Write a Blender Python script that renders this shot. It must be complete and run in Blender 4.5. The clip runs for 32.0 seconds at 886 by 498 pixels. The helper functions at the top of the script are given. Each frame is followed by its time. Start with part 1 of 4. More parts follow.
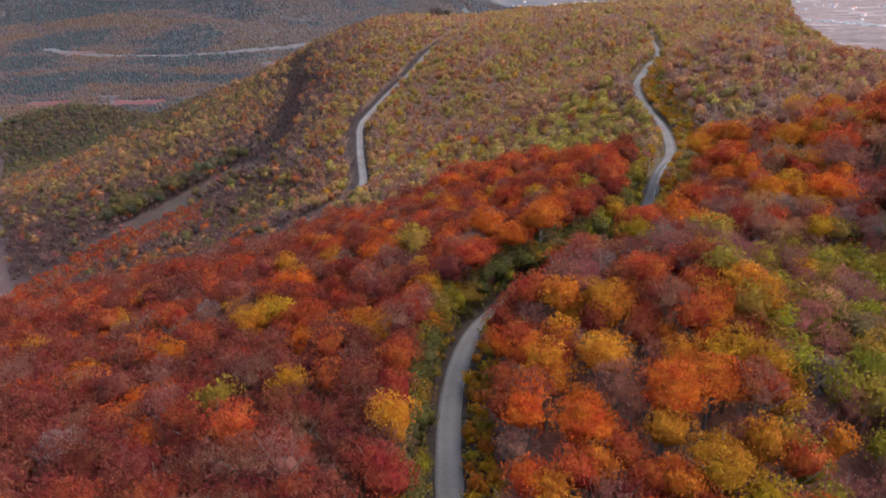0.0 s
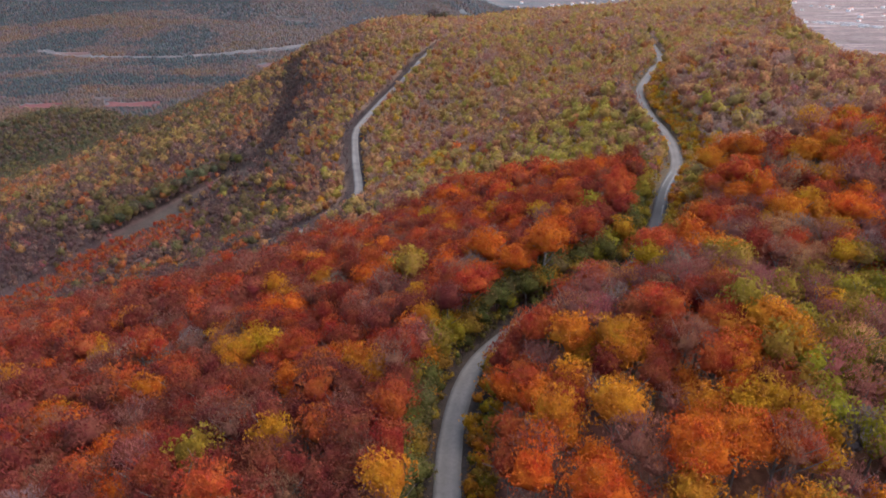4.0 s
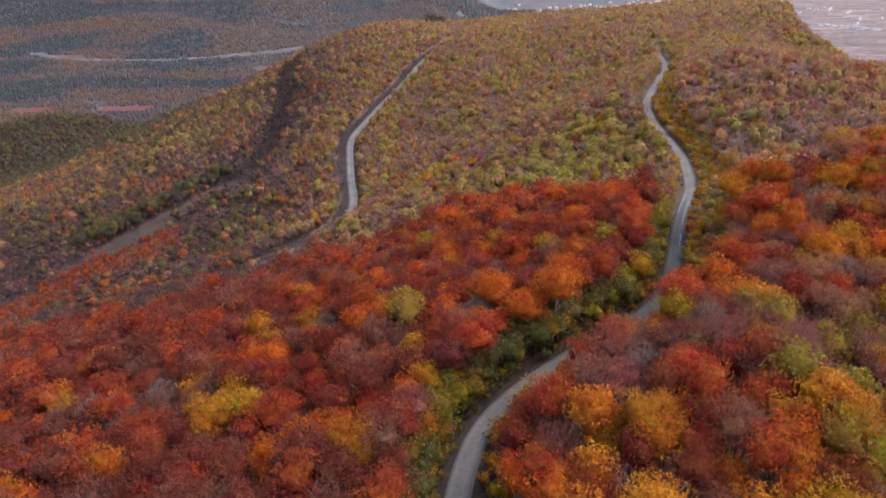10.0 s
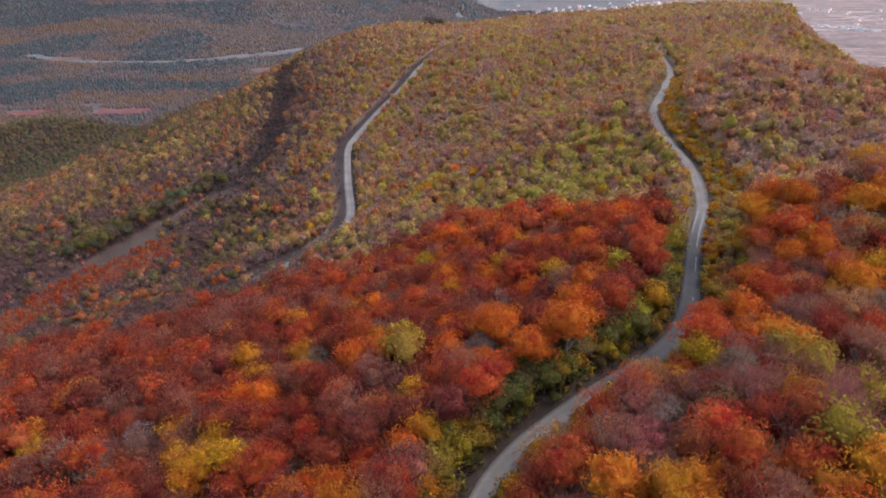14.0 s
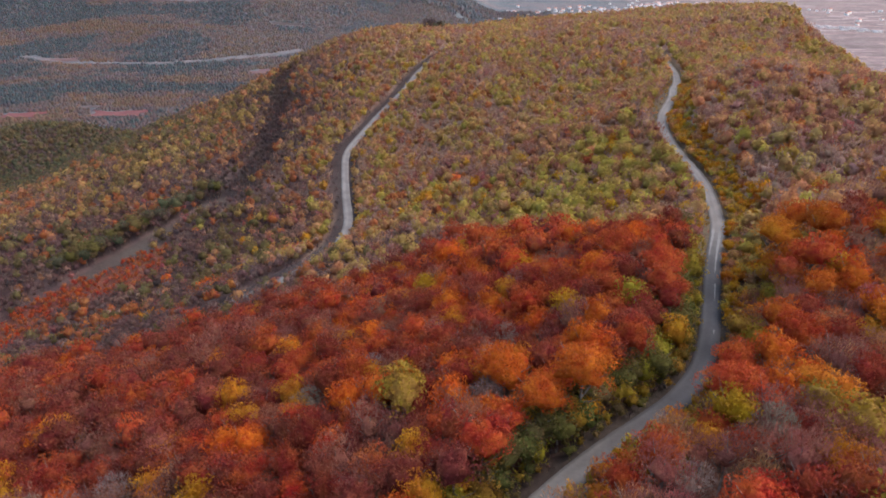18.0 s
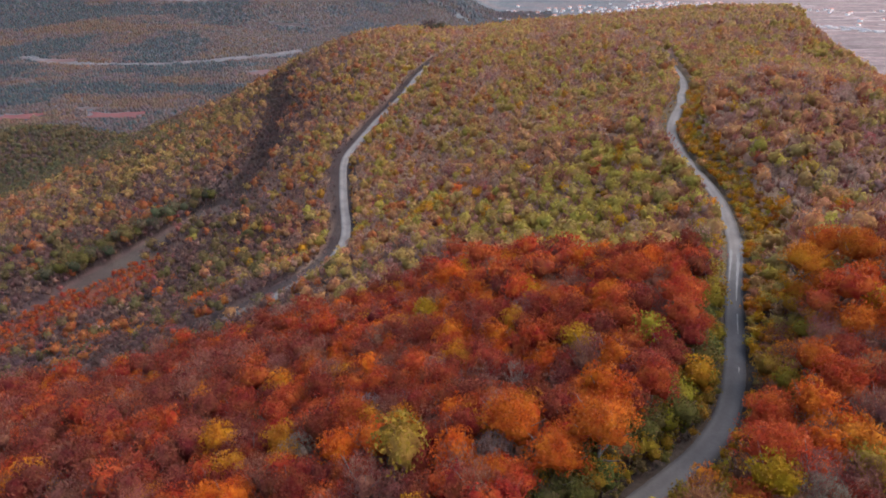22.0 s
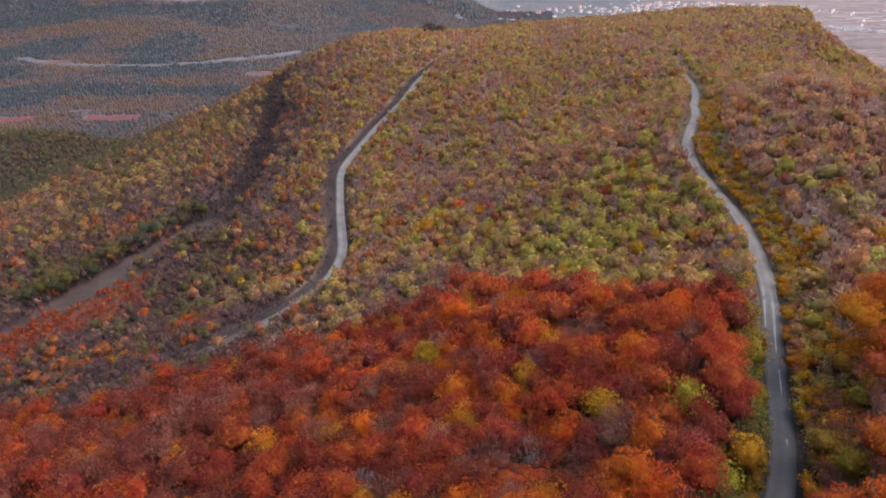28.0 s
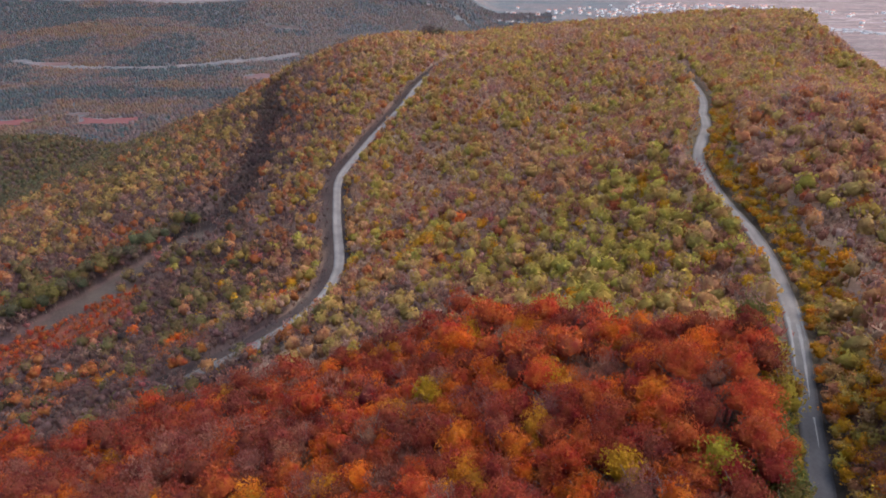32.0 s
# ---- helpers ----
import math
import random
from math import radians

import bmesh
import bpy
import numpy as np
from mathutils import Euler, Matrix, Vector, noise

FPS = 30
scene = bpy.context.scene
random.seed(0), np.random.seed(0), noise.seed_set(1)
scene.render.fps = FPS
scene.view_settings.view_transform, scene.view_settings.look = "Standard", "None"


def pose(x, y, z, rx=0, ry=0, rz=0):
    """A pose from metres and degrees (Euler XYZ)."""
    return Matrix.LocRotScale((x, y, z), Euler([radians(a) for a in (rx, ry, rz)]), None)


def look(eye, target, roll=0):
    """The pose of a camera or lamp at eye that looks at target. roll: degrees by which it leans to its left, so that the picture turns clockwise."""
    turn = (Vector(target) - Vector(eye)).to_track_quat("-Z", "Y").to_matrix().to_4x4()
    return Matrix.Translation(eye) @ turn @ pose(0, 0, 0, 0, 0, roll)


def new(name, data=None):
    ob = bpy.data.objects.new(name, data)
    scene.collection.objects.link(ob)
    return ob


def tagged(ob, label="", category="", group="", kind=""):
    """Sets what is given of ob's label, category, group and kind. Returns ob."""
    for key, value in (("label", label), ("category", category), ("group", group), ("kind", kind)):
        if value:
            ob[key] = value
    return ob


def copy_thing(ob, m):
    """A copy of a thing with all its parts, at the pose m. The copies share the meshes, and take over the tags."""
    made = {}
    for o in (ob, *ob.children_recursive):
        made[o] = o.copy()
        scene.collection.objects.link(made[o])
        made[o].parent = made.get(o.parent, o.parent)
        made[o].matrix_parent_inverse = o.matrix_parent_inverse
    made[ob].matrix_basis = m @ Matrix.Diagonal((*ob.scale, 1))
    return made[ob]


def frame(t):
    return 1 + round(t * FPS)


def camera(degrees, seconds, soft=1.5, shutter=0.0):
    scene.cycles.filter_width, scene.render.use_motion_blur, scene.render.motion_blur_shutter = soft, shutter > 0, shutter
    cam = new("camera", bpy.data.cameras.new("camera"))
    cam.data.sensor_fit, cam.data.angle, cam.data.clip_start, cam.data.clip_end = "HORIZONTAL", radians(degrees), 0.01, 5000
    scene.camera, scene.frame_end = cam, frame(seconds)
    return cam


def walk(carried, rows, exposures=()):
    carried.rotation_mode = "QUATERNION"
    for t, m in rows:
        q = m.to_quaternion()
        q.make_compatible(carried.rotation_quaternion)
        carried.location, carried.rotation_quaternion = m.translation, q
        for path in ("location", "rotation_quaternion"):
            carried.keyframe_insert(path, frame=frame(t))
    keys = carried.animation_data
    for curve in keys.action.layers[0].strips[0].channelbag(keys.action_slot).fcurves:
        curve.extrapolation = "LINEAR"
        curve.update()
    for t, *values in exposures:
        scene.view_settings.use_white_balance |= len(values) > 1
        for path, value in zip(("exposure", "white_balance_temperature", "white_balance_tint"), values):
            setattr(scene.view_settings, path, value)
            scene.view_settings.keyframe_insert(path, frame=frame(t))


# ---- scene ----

# ---------------------------------------------------------------- camera
cam = camera(70.0, 32.0, soft=1.85)
walk(cam, [
    (0, pose(0.00, 0.00, 80.00, 63.000, 0.000, 0.000)),
    (4, pose(-0.15, 11.14, 80.58, 63.040, -0.064, -0.249)),
    (8, pose(-0.35, 22.96, 81.24, 63.130, -0.098, -0.424)),
    (12, pose(-0.61, 35.23, 82.00, 63.208, -0.114, -0.535)),
    (16, pose(-0.91, 47.80, 82.81, 63.241, -0.119, -0.595)),
    (20, pose(-1.25, 60.57, 83.67, 63.224, -0.121, -0.621)),
    (24, pose(-1.63, 73.51, 84.50, 63.181, -0.121, -0.634)),
    (28, pose(-2.02, 86.63, 85.26, 63.166, -0.123, -0.661)),
    (32, pose(-2.42, 100.00, 85.87, 63.258, -0.126, -0.729)),
], exposures=[(0, 1.78, 6230, 10), (32, 1.78, 6230, 10)])

# ---------------------------------------------------------------- light
SUN_EL, SUN_ROT = radians(56), radians(80)
world = bpy.data.worlds.new("dusk_sky")
scene.world = world
world.use_nodes = True
wn = world.node_tree
sky = wn.nodes.new("ShaderNodeTexSky")
sky.sky_type, sky.sun_disc = "NISHITA", False
sky.sun_elevation, sky.sun_rotation = SUN_EL, SUN_ROT
sky.air_density, sky.dust_density = 1.5, 3.0
wn.nodes["Background"].inputs["Strength"].default_value = 0.15
wn.links.new(sky.outputs[0], wn.nodes["Background"].inputs["Color"])
sun_data = bpy.data.lights.new("sun", "SUN")
sun_data.energy, sun_data.angle, sun_data.color = 0.7, radians(70), (1.0, 0.92, 0.86)
sun = new("sun", sun_data)
sun.matrix_world = look((300 * math.sin(SUN_ROT), 300 * math.cos(SUN_ROT), 300 * math.tan(SUN_EL)), (0, 0, 0))


# ---------------------------------------------------------------- materials
def material(name, rough=0.85):
    m = bpy.data.materials.new(name)
    m.use_nodes = True
    nt = m.node_tree
    b = nt.nodes["Principled BSDF"]
    b.inputs["Roughness"].default_value = rough
    b.inputs["Specular IOR Level"].default_value = 0.06
    return m, nt, b


def node(nt, kind, **values):
    n = nt.nodes.new(kind)
    for k, v in values.items():
        n.inputs[k].default_value = v
    return n


def mapped(nt, source, a, b, lo, hi):
    n = node(nt, "ShaderNodeMapRange", **{"From Min": a, "From Max": b, "To Min": lo, "To Max": hi})
    nt.links.new(source, n.inputs["Value"])
    return n.outputs[0]


def ramp(nt, source, stops):
    r = nt.nodes.new("ShaderNodeValToRGB")
    e = r.color_ramp.elements
    while len(e) < len(stops):
        e.new(0.5)
    for k, (at, colour) in enumerate(stops):
        e[k].position, e[k].color = at, (*colour, 1)
    nt.links.new(source, r.inputs[0])
    return r.outputs[0]


def leaf_material(name, from_attribute):
    """Leaves: the tree's own colour, varied from spray to spray and in patches over the crown."""
    m, nt, b = material(name, 0.9)
    b.inputs["Specular IOR Level"].default_value = 0.12
    link = nt.links.new
    if from_attribute:
        src = nt.nodes.new("ShaderNodeAttribute")
        src.attribute_name = "leaf"
    else:
        src = nt.nodes.new("ShaderNodeObjectInfo")
    geo = nt.nodes.new("ShaderNodeNewGeometry")
    patch = node(nt, "ShaderNodeTexNoise", Scale=0.35, Detail=2.0)
    link(geo.outputs["Position"], patch.inputs["Vector"])
    mottle = node(nt, "ShaderNodeTexNoise", Scale=1.5, Detail=3.0, Roughness=0.7)
    link(geo.outputs["Position"], mottle.inputs["Vector"])
    hsv = nt.nodes.new("ShaderNodeHueSaturation")
    twig = nt.nodes.new("ShaderNodeMix")
    twig.data_type = "RGBA"
    link(mapped(nt, geo.outputs["Random Per Island"], 0.6, 1, 0.0, 0.36), twig.inputs[0])
    link(src.outputs["Color"], twig.inputs[6])
    twig.inputs[7].default_value = (0.19, 0.075, 0.05, 1)
    link(twig.outputs[2], hsv.inputs["Color"])
    mix = nt.nodes.new("ShaderNodeMath")
    mix.operation = "MULTIPLY"
    cell = nt.nodes.new("ShaderNodeTexWhiteNoise")
    cell.noise_dimensions = "1D"
    link(geo.outputs["Random Per Island"], cell.inputs["W"])
    link(mapped(nt, cell.outputs["Value"], 0, 1, 0.82, 1.18), mix.inputs[0])
    link(mapped(nt, patch.outputs["Fac"], 0.3, 0.7, 0.8, 1.2), mix.inputs[1])
    spot = nt.nodes.new("ShaderNodeMath")
    spot.operation = "MULTIPLY"
    link(mix.outputs[0], spot.inputs[0])
    link(mapped(nt, mottle.outputs["Fac"], 0.3, 0.7, 0.8, 1.2), spot.inputs[1])
    link(spot.outputs[0], hsv.inputs["Value"])
    link(mapped(nt, patch.outputs["Fac"], 0.3, 0.7, 0.485, 0.513), hsv.inputs["Hue"])
    link(hsv.outputs[0], b.inputs["Base Color"])
    bump = node(nt, "ShaderNodeBump", Strength=0.8, Distance=0.6)
    link(mottle.outputs["Fac"], bump.inputs["Height"])
    link(bump.outputs[0], b.inputs["Normal"])
    thin = nt.nodes.new("ShaderNodeBsdfTranslucent")
    link(hsv.outputs[0], thin.inputs["Color"])
    both = nt.nodes.new("ShaderNodeMixShader")
    both.inputs[0].default_value = 0.42
    link(b.outputs[0], both.inputs[1])
    link(thin.outputs[0], both.inputs[2])
    link(both.outputs[0], nt.nodes["Material Output"].inputs["Surface"])
    return m


def bark_material():
    m, nt, b = material("grey_bark", 0.9)
    geo = nt.nodes.new("ShaderNodeNewGeometry")
    n = node(nt, "ShaderNodeTexNoise", Scale=3.0, Detail=4.0)
    nt.links.new(geo.outputs["Position"], n.inputs["Vector"])
    r = nt.nodes.new("ShaderNodeValToRGB")
    r.color_ramp.elements[0].color = (0.06, 0.048, 0.042, 1)
    r.color_ramp.elements[1].color = (0.19, 0.16, 0.14, 1)
    nt.links.new(n.outputs["Fac"], r.inputs[0])
    nt.links.new(r.outputs[0], b.inputs["Base Color"])
    return m


def ground_material():
    """Land cover colour with leaf litter, tufts and stains over it."""
    m, nt, b = material("forest_floor", 0.95)
    link = nt.links.new
    src = nt.nodes.new("ShaderNodeAttribute")
    src.attribute_name = "cover"
    geo = nt.nodes.new("ShaderNodeNewGeometry")
    fine = node(nt, "ShaderNodeTexNoise", Scale=0.9, Detail=6.0, Roughness=0.7)
    wide = node(nt, "ShaderNodeTexNoise", Scale=0.03, Detail=6.0, Roughness=0.7)
    for n in (fine, wide):
        link(geo.outputs["Position"], n.inputs["Vector"])
    hsv = nt.nodes.new("ShaderNodeHueSaturation")
    region = nt.nodes.new("ShaderNodeAttribute")
    region.attribute_name = "region"
    parts = nt.nodes.new("ShaderNodeSeparateColor")
    link(region.outputs["Color"], parts.inputs[0])
    flat = node(nt, "ShaderNodeMapping", Scale=(1.0, 1.7, 1.0))
    link(geo.outputs["Position"], flat.inputs["Vector"])
    land = node(nt, "ShaderNodeTexNoise", Scale=0.0042, Detail=9.0, Roughness=0.68, Distortion=0.35)
    link(flat.outputs[0], land.inputs["Vector"])
    # distance haze is mixed into these wood colours: bluish, low in contrast
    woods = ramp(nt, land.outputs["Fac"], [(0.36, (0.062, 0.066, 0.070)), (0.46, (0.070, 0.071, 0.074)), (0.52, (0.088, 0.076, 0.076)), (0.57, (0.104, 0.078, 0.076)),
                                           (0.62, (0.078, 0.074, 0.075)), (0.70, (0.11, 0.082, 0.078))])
    rows = node(nt, "ShaderNodeMapping", Scale=(1.0, 3.2, 1.0))
    link(geo.outputs["Position"], rows.inputs["Vector"])
    crops = node(nt, "ShaderNodeTexVoronoi", Scale=0.0065)
    link(rows.outputs[0], crops.inputs["Vector"])
    shade = nt.nodes.new("ShaderNodeSeparateColor")
    link(crops.outputs["Color"], shade.inputs[0])
    fields = ramp(nt, shade.outputs[0], [(0.0, (0.098, 0.072, 0.068)), (0.35, (0.132, 0.092, 0.086)), (0.6, (0.16, 0.108, 0.10)), (0.85, (0.115, 0.088, 0.08)), (1.0, (0.21, 0.152, 0.145))])
    first = nt.nodes.new("ShaderNodeMix")
    first.data_type = "RGBA"
    link(parts.outputs[0], first.inputs[0])
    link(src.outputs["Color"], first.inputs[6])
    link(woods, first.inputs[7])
    second = nt.nodes.new("ShaderNodeMix")
    second.data_type = "RGBA"
    link(parts.outputs[1], second.inputs[0])
    link(first.outputs[2], second.inputs[6])
    link(fields, second.inputs[7])
    link(second.outputs[2], hsv.inputs["Color"])
    mul = nt.nodes.new("ShaderNodeMath")
    mul.operation = "MULTIPLY"
    link(mapped(nt, fine.outputs["Fac"], 0.3, 0.7, 0.6, 1.4), mul.inputs[0])
    link(mapped(nt, wide.outputs["Fac"], 0.3, 0.7, 0.7, 1.3), mul.inputs[1])
    link(mul.outputs[0], hsv.inputs["Value"])
    link(mapped(nt, wide.outputs["Fac"], 0.3, 0.7, 0.48, 0.52), hsv.inputs["Hue"])
    link(hsv.outputs[0], b.inputs["Base Color"])
    bump = node(nt, "ShaderNodeBump", Strength=0.6, Distance=0.4)
    link(fine.outputs["Fac"], bump.inputs["Height"])
    link(bump.outputs[0], b.inputs["Normal"])
    return m


def road_material():
    """Worn asphalt: pale where it is old, dark where it was laid anew, with wheel tracks and crumbled edges."""
    m, nt, b = material("worn_asphalt", 0.8)
    link = nt.links.new
    geo = nt.nodes.new("ShaderNodeNewGeometry")
    tone = nt.nodes.new("ShaderNodeAttribute")
    tone.attribute_name = "cover"
    track = nt.nodes.new("ShaderNodeAttribute")
    track.attribute_name = "across"
    fine = node(nt, "ShaderNodeTexNoise", Scale=1.6, Detail=5.0, Roughness=0.7)
    stain = node(nt, "ShaderNodeTexNoise", Scale=0.12, Detail=4.0)
    for n in (fine, stain):
        link(geo.outputs["Position"], n.inputs["Vector"])
    wave = nt.nodes.new("ShaderNodeMath")
    wave.operation = "SINE"
    mul = node(nt, "ShaderNodeMath")
    mul.operation = "MULTIPLY"
    mul.inputs[1].default_value = 12.0
    link(track.outputs["Fac"], mul.inputs[0])
    link(mul.outputs[0], wave.inputs[0])
    a = nt.nodes.new("ShaderNodeMath")
    a.operation = "MULTIPLY"
    link(mapped(nt, fine.outputs["Fac"], 0.3, 0.7, 0.85, 1.15), a.inputs[0])
    link(mapped(nt, stain.outputs["Fac"], 0.3, 0.7, 0.8, 1.2), a.inputs[1])
    c = nt.nodes.new("ShaderNodeMath")
    c.operation = "MULTIPLY"
    link(a.outputs[0], c.inputs[0])
    link(mapped(nt, wave.outputs[0], -1, 1, 0.92, 1.08), c.inputs[1])
    hsv = nt.nodes.new("ShaderNodeHueSaturation")
    link(tone.outputs["Color"], hsv.inputs["Color"])
    link(c.outputs[0], hsv.inputs["Value"])
    link(hsv.outputs[0], b.inputs["Base Color"])
    return m


def plain_material(name, colour, rough=0.8, scale=2.0):
    m, nt, b = material(name, rough)
    geo = nt.nodes.new("ShaderNodeNewGeometry")
    n = node(nt, "ShaderNodeTexNoise", Scale=scale, Detail=4.0)
    nt.links.new(geo.outputs["Position"], n.inputs["Vector"])
    r = nt.nodes.new("ShaderNodeValToRGB")
    r.color_ramp.elements[0].color = (*[c * 0.7 for c in colour], 1)
    r.color_ramp.elements[1].color = (*[min(1, c * 1.25) for c in colour], 1)
    nt.links.new(n.outputs["Fac"], r.inputs[0])
    nt.links.new(r.outputs[0], b.inputs["Base Color"])
    return m


LEAF = leaf_material("autumn_leaves", False)
LEAF_MASS = leaf_material("autumn_woods", True)
BARK = bark_material()
GROUND = ground_material()
ASPHALT = road_material()

# ---------------------------------------------------------------- the hill
# heights of the hill at cross sections, from west to east, each section further north
SECTION_X = np.array([-700, -480, -340, -240, -150, -80, -20, 40, 90, 140, 210, 350]) * 1.0
SECTION_Y = np.array([40, 100, 150, 200, 250, 300, 370, 450, 550, 680, 820, 980]) * 1.0
at_040 = [-210.0, -132.3, -82.6, -48.0, -20.4, -4.2, 6.1, -4.6, -2.2, -16.9, -44.9, -107.3]
at_100 = [-202.7, -136.4, -93.4, -62.3, -35.3, -17.5, -4.9, 8.8, 8.8, -1.0, -17.5, -60.7]
at_150 = [-196.9, -139.7, -102.3, -74.3, -47.7, -30.6, -12.8, 2.2, 6.0, 15.8, 2.4, -26.5]
at_200 = [-191.6, -142.4, -110.6, -86.7, -61.9, -41.3, -25.3, -4.7, 8.9, 18.3, 14.0, -1.4]
at_250 = [-187.5, -143.8, -117.3, -94.8, -80.5, -61.9, -39.6, -15.5, -3.9, 12.0, 18.4, 11.6]
at_300 = [-185.5, -143.8, -120.6, -109.2, -89.4, -61.8, -46.2, -26.5, -4.2, 11.5, 16.8, 10.5]
at_370 = [-185.5, -143.4, -116.4, -97.2, -92.0, -77.1, -56.5, -27.3, -6.0, 14.4, 13.2, -3.1]
at_450 = [-187.6, -145.7, -113.8, -86.4, -73.3, -67.8, -57.5, -32.2, -20.0, -4.7, 2.6, -22.8]
at_550 = [-191.7, -149.3, -115.6, -80.6, -72.4, -60.2, -44.8, -25.2, -18.5, -5.9, -2.9, -21.4]
at_680 = [-201.0, -163.3, -125.5, -82.8, -60.8, -39.6, -30.7, -22.4, -16.6, -11.1, -3.8, -2.3]
at_820 = [-214.7, -138.1, -148.1, -104.1, -52.4, -31.0, -28.9, -30.6, -24.8, -19.4, -15.8, -4.5]
at_980 = [-245.0, -230.5, -189.7, -135.0, -81.1, -49.7, -43.9, -42.1, -36.8, -32.1, -26.5, -14.5]
SECTIONS = np.array([at_040, at_100, at_150, at_200, at_250, at_300, at_370, at_450, at_550, at_680, at_820, at_980])


def bends(xs):
    """The matrix that turns values at xs into the second derivatives of a natural cubic spline."""
    n, h = len(xs), np.diff(xs)
    a, b = np.eye(n), np.zeros((n, n))
    for i in range(1, n - 1):
        a[i, i - 1:i + 2] = h[i - 1], 2 * (h[i - 1] + h[i]), h[i]
        b[i, i - 1:i + 2] = 6 / h[i - 1], -6 / h[i - 1] - 6 / h[i], 6 / h[i]
    return np.linalg.solve(a, b)


BEND_X, BEND_Y = bends(SECTION_X), bends(SECTION_Y)


def weights(xs, m, x):
    x = np.clip(x, xs[0], xs[-1])
    i = np.clip(np.searchsorted(xs, x) - 1, 0, len(xs) - 2)
    h = xs[i + 1] - xs[i]
    a = (xs[i + 1] - x) / h
    b, e = 1 - a, np.eye(len(xs))
    return (a[:, None] * e[i] + b[:, None] * e[i + 1]
            + ((a ** 3 - a)[:, None] * m[i] + (b ** 3 - b)[:, None] * m[i + 1]) * (h ** 2 / 6)[:, None])


def spline(pts, step):
    """A smooth line through the given plan points, sampled about every step metres."""
    p = np.array(pts, float)
    d = np.concatenate([[0], np.cumsum(np.hypot(*np.diff(p, axis=0).T))])
    s = np.arange(0, d[-1], step)
    return weights(d, bends(d), s) @ p


def ease(v):
    v = np.clip(v, 0, 1)
    return v * v * (3 - 2 * v)


def swell(x, y, size, seed):
    """Smooth rolling relief between -1 and 1, without a grid."""
    r = np.random.RandomState(seed)
    out = np.zeros_like(x)
    for k in range(7):
        a, f, ph = r.uniform(0, 6.28), r.uniform(0.6, 1.9) / size, r.uniform(0, 6.28)
        out += np.sin((x * math.cos(a) + y * math.sin(a)) * f * 6.28 + ph + 1.3 * np.sin((x * math.sin(a) - y * math.cos(a)) * f * 3 + ph))
    return out / 4


def blotch(x, y, size, seed):
    """Irregular patches between 0 and 1: two octaves of value noise on a shuffled lattice."""
    table = np.random.RandomState(seed).uniform(size=(64, 64))
    out = np.zeros(len(x))
    for k, share in ((1.0, 0.65), (2.3, 0.35)):
        u, v = x * k / size + 7.3 * k, y * k / size + 3.1 * k
        i, j = np.floor(u).astype(int), np.floor(v).astype(int)
        f, g = ease(u - i), ease(v - j)
        a, b = table[i % 64, j % 64], table[(i + 1) % 64, j % 64]
        c, d = table[i % 64, (j + 1) % 64], table[(i + 1) % 64, (j + 1) % 64]
        out += share * ((a * (1 - f) + b * f) * (1 - g) + (c * (1 - f) + d * f) * g)
    return out


def far_land(x, y):
    """The valley, the wooded hills beyond it and the plain with the town."""
    side = ease((0.10 - x / np.maximum(np.abs(y), 400)) / 0.12)
    hills = -257 + ease((y - 1900) / 1700) * 110 + swell(x, y, 900, 5) * (4 + 30 * ease((y - 1950) / 700))
    plain = -342 + 3 * swell(x, y, 1500, 6)
    return plain * (1 - side) + hills * side


ROAD_EAST = spline([(4, 30), (1, 71), (1, 86), (3, 103), (8, 117), (18, 128), (31, 138), (45, 149), (54, 160), (62, 176), (70, 196), (88, 235), (98, 265), (100.5, 285),
                    (100.2, 305), (101.6, 325), (105.6, 347), (117.8, 373), (135.5, 420), (150.3, 455), (162, 492), (168, 528), (173, 562), (178, 620), (177, 680), (175, 711), (189, 732),
                    (212, 760)], 2.0)
ROAD_WEST = spline([(25, 760), (0, 690), (-17, 644), (-29, 603), (-46, 566), (-60, 525), (-65.5, 500), (-64, 470), (-57.5, 424), (-52.5, 387), (-54, 361), (-58, 332), (-66, 314),
                    (-77, 304), (-92, 298), (-110, 293)], 2.0)
ROAD_VALLEY = spline([(-1214, 2015), (-1097, 1938), (-1010, 1908), (-923, 1899), (-807, 1890), (-718, 1909), (-619, 1957), (-548, 2004), (-472, 2044), (-429, 2088)], 8.0)


def ravine(y):
    """Where the dark ravine runs down the western slope."""
    return np.interp(y, (439, 473, 532, 597, 644, 724, 800), (-150, -129, -135, -143, -147, -161, -176))


def raw_height(x, y):
    x, y = np.asarray(x, float), np.asarray(y, float)
    h = np.einsum("ni,nj,ij->n", weights(SECTION_Y, BEND_Y, y), weights(SECTION_X, BEND_X, x), SECTIONS)
    edge = np.interp(y, (520, 740, 840, 900, 980, 1080), (322, 352, 380, 425, 492, 505))
    fall = np.interp(y, (760, 900), (190, 130))
    west, east, north = np.maximum(-650 - x, 0) / 380, np.maximum(x - edge, 0) / fall, np.maximum(y - 955, 0) / 480
    w = ease(np.sqrt(west ** 2 + east ** 2 + north ** 2))
    h = h - 6 * np.exp(-((x - ravine(y)) / 13) ** 2) * ease((y - 425) / 50) * ease((800 - y) / 80)
    return h * (1 - w) + far_land(x, y) * w


def smooth_profile(line):
    z = raw_height(line[:, 0], line[:, 1])
    k = np.ones(11) / 11
    return np.convolve(np.pad(z, 5, mode="edge"), k, mode="valid")


EAST_Z, WEST_Z = smooth_profile(ROAD_EAST), smooth_profile(ROAD_WEST)


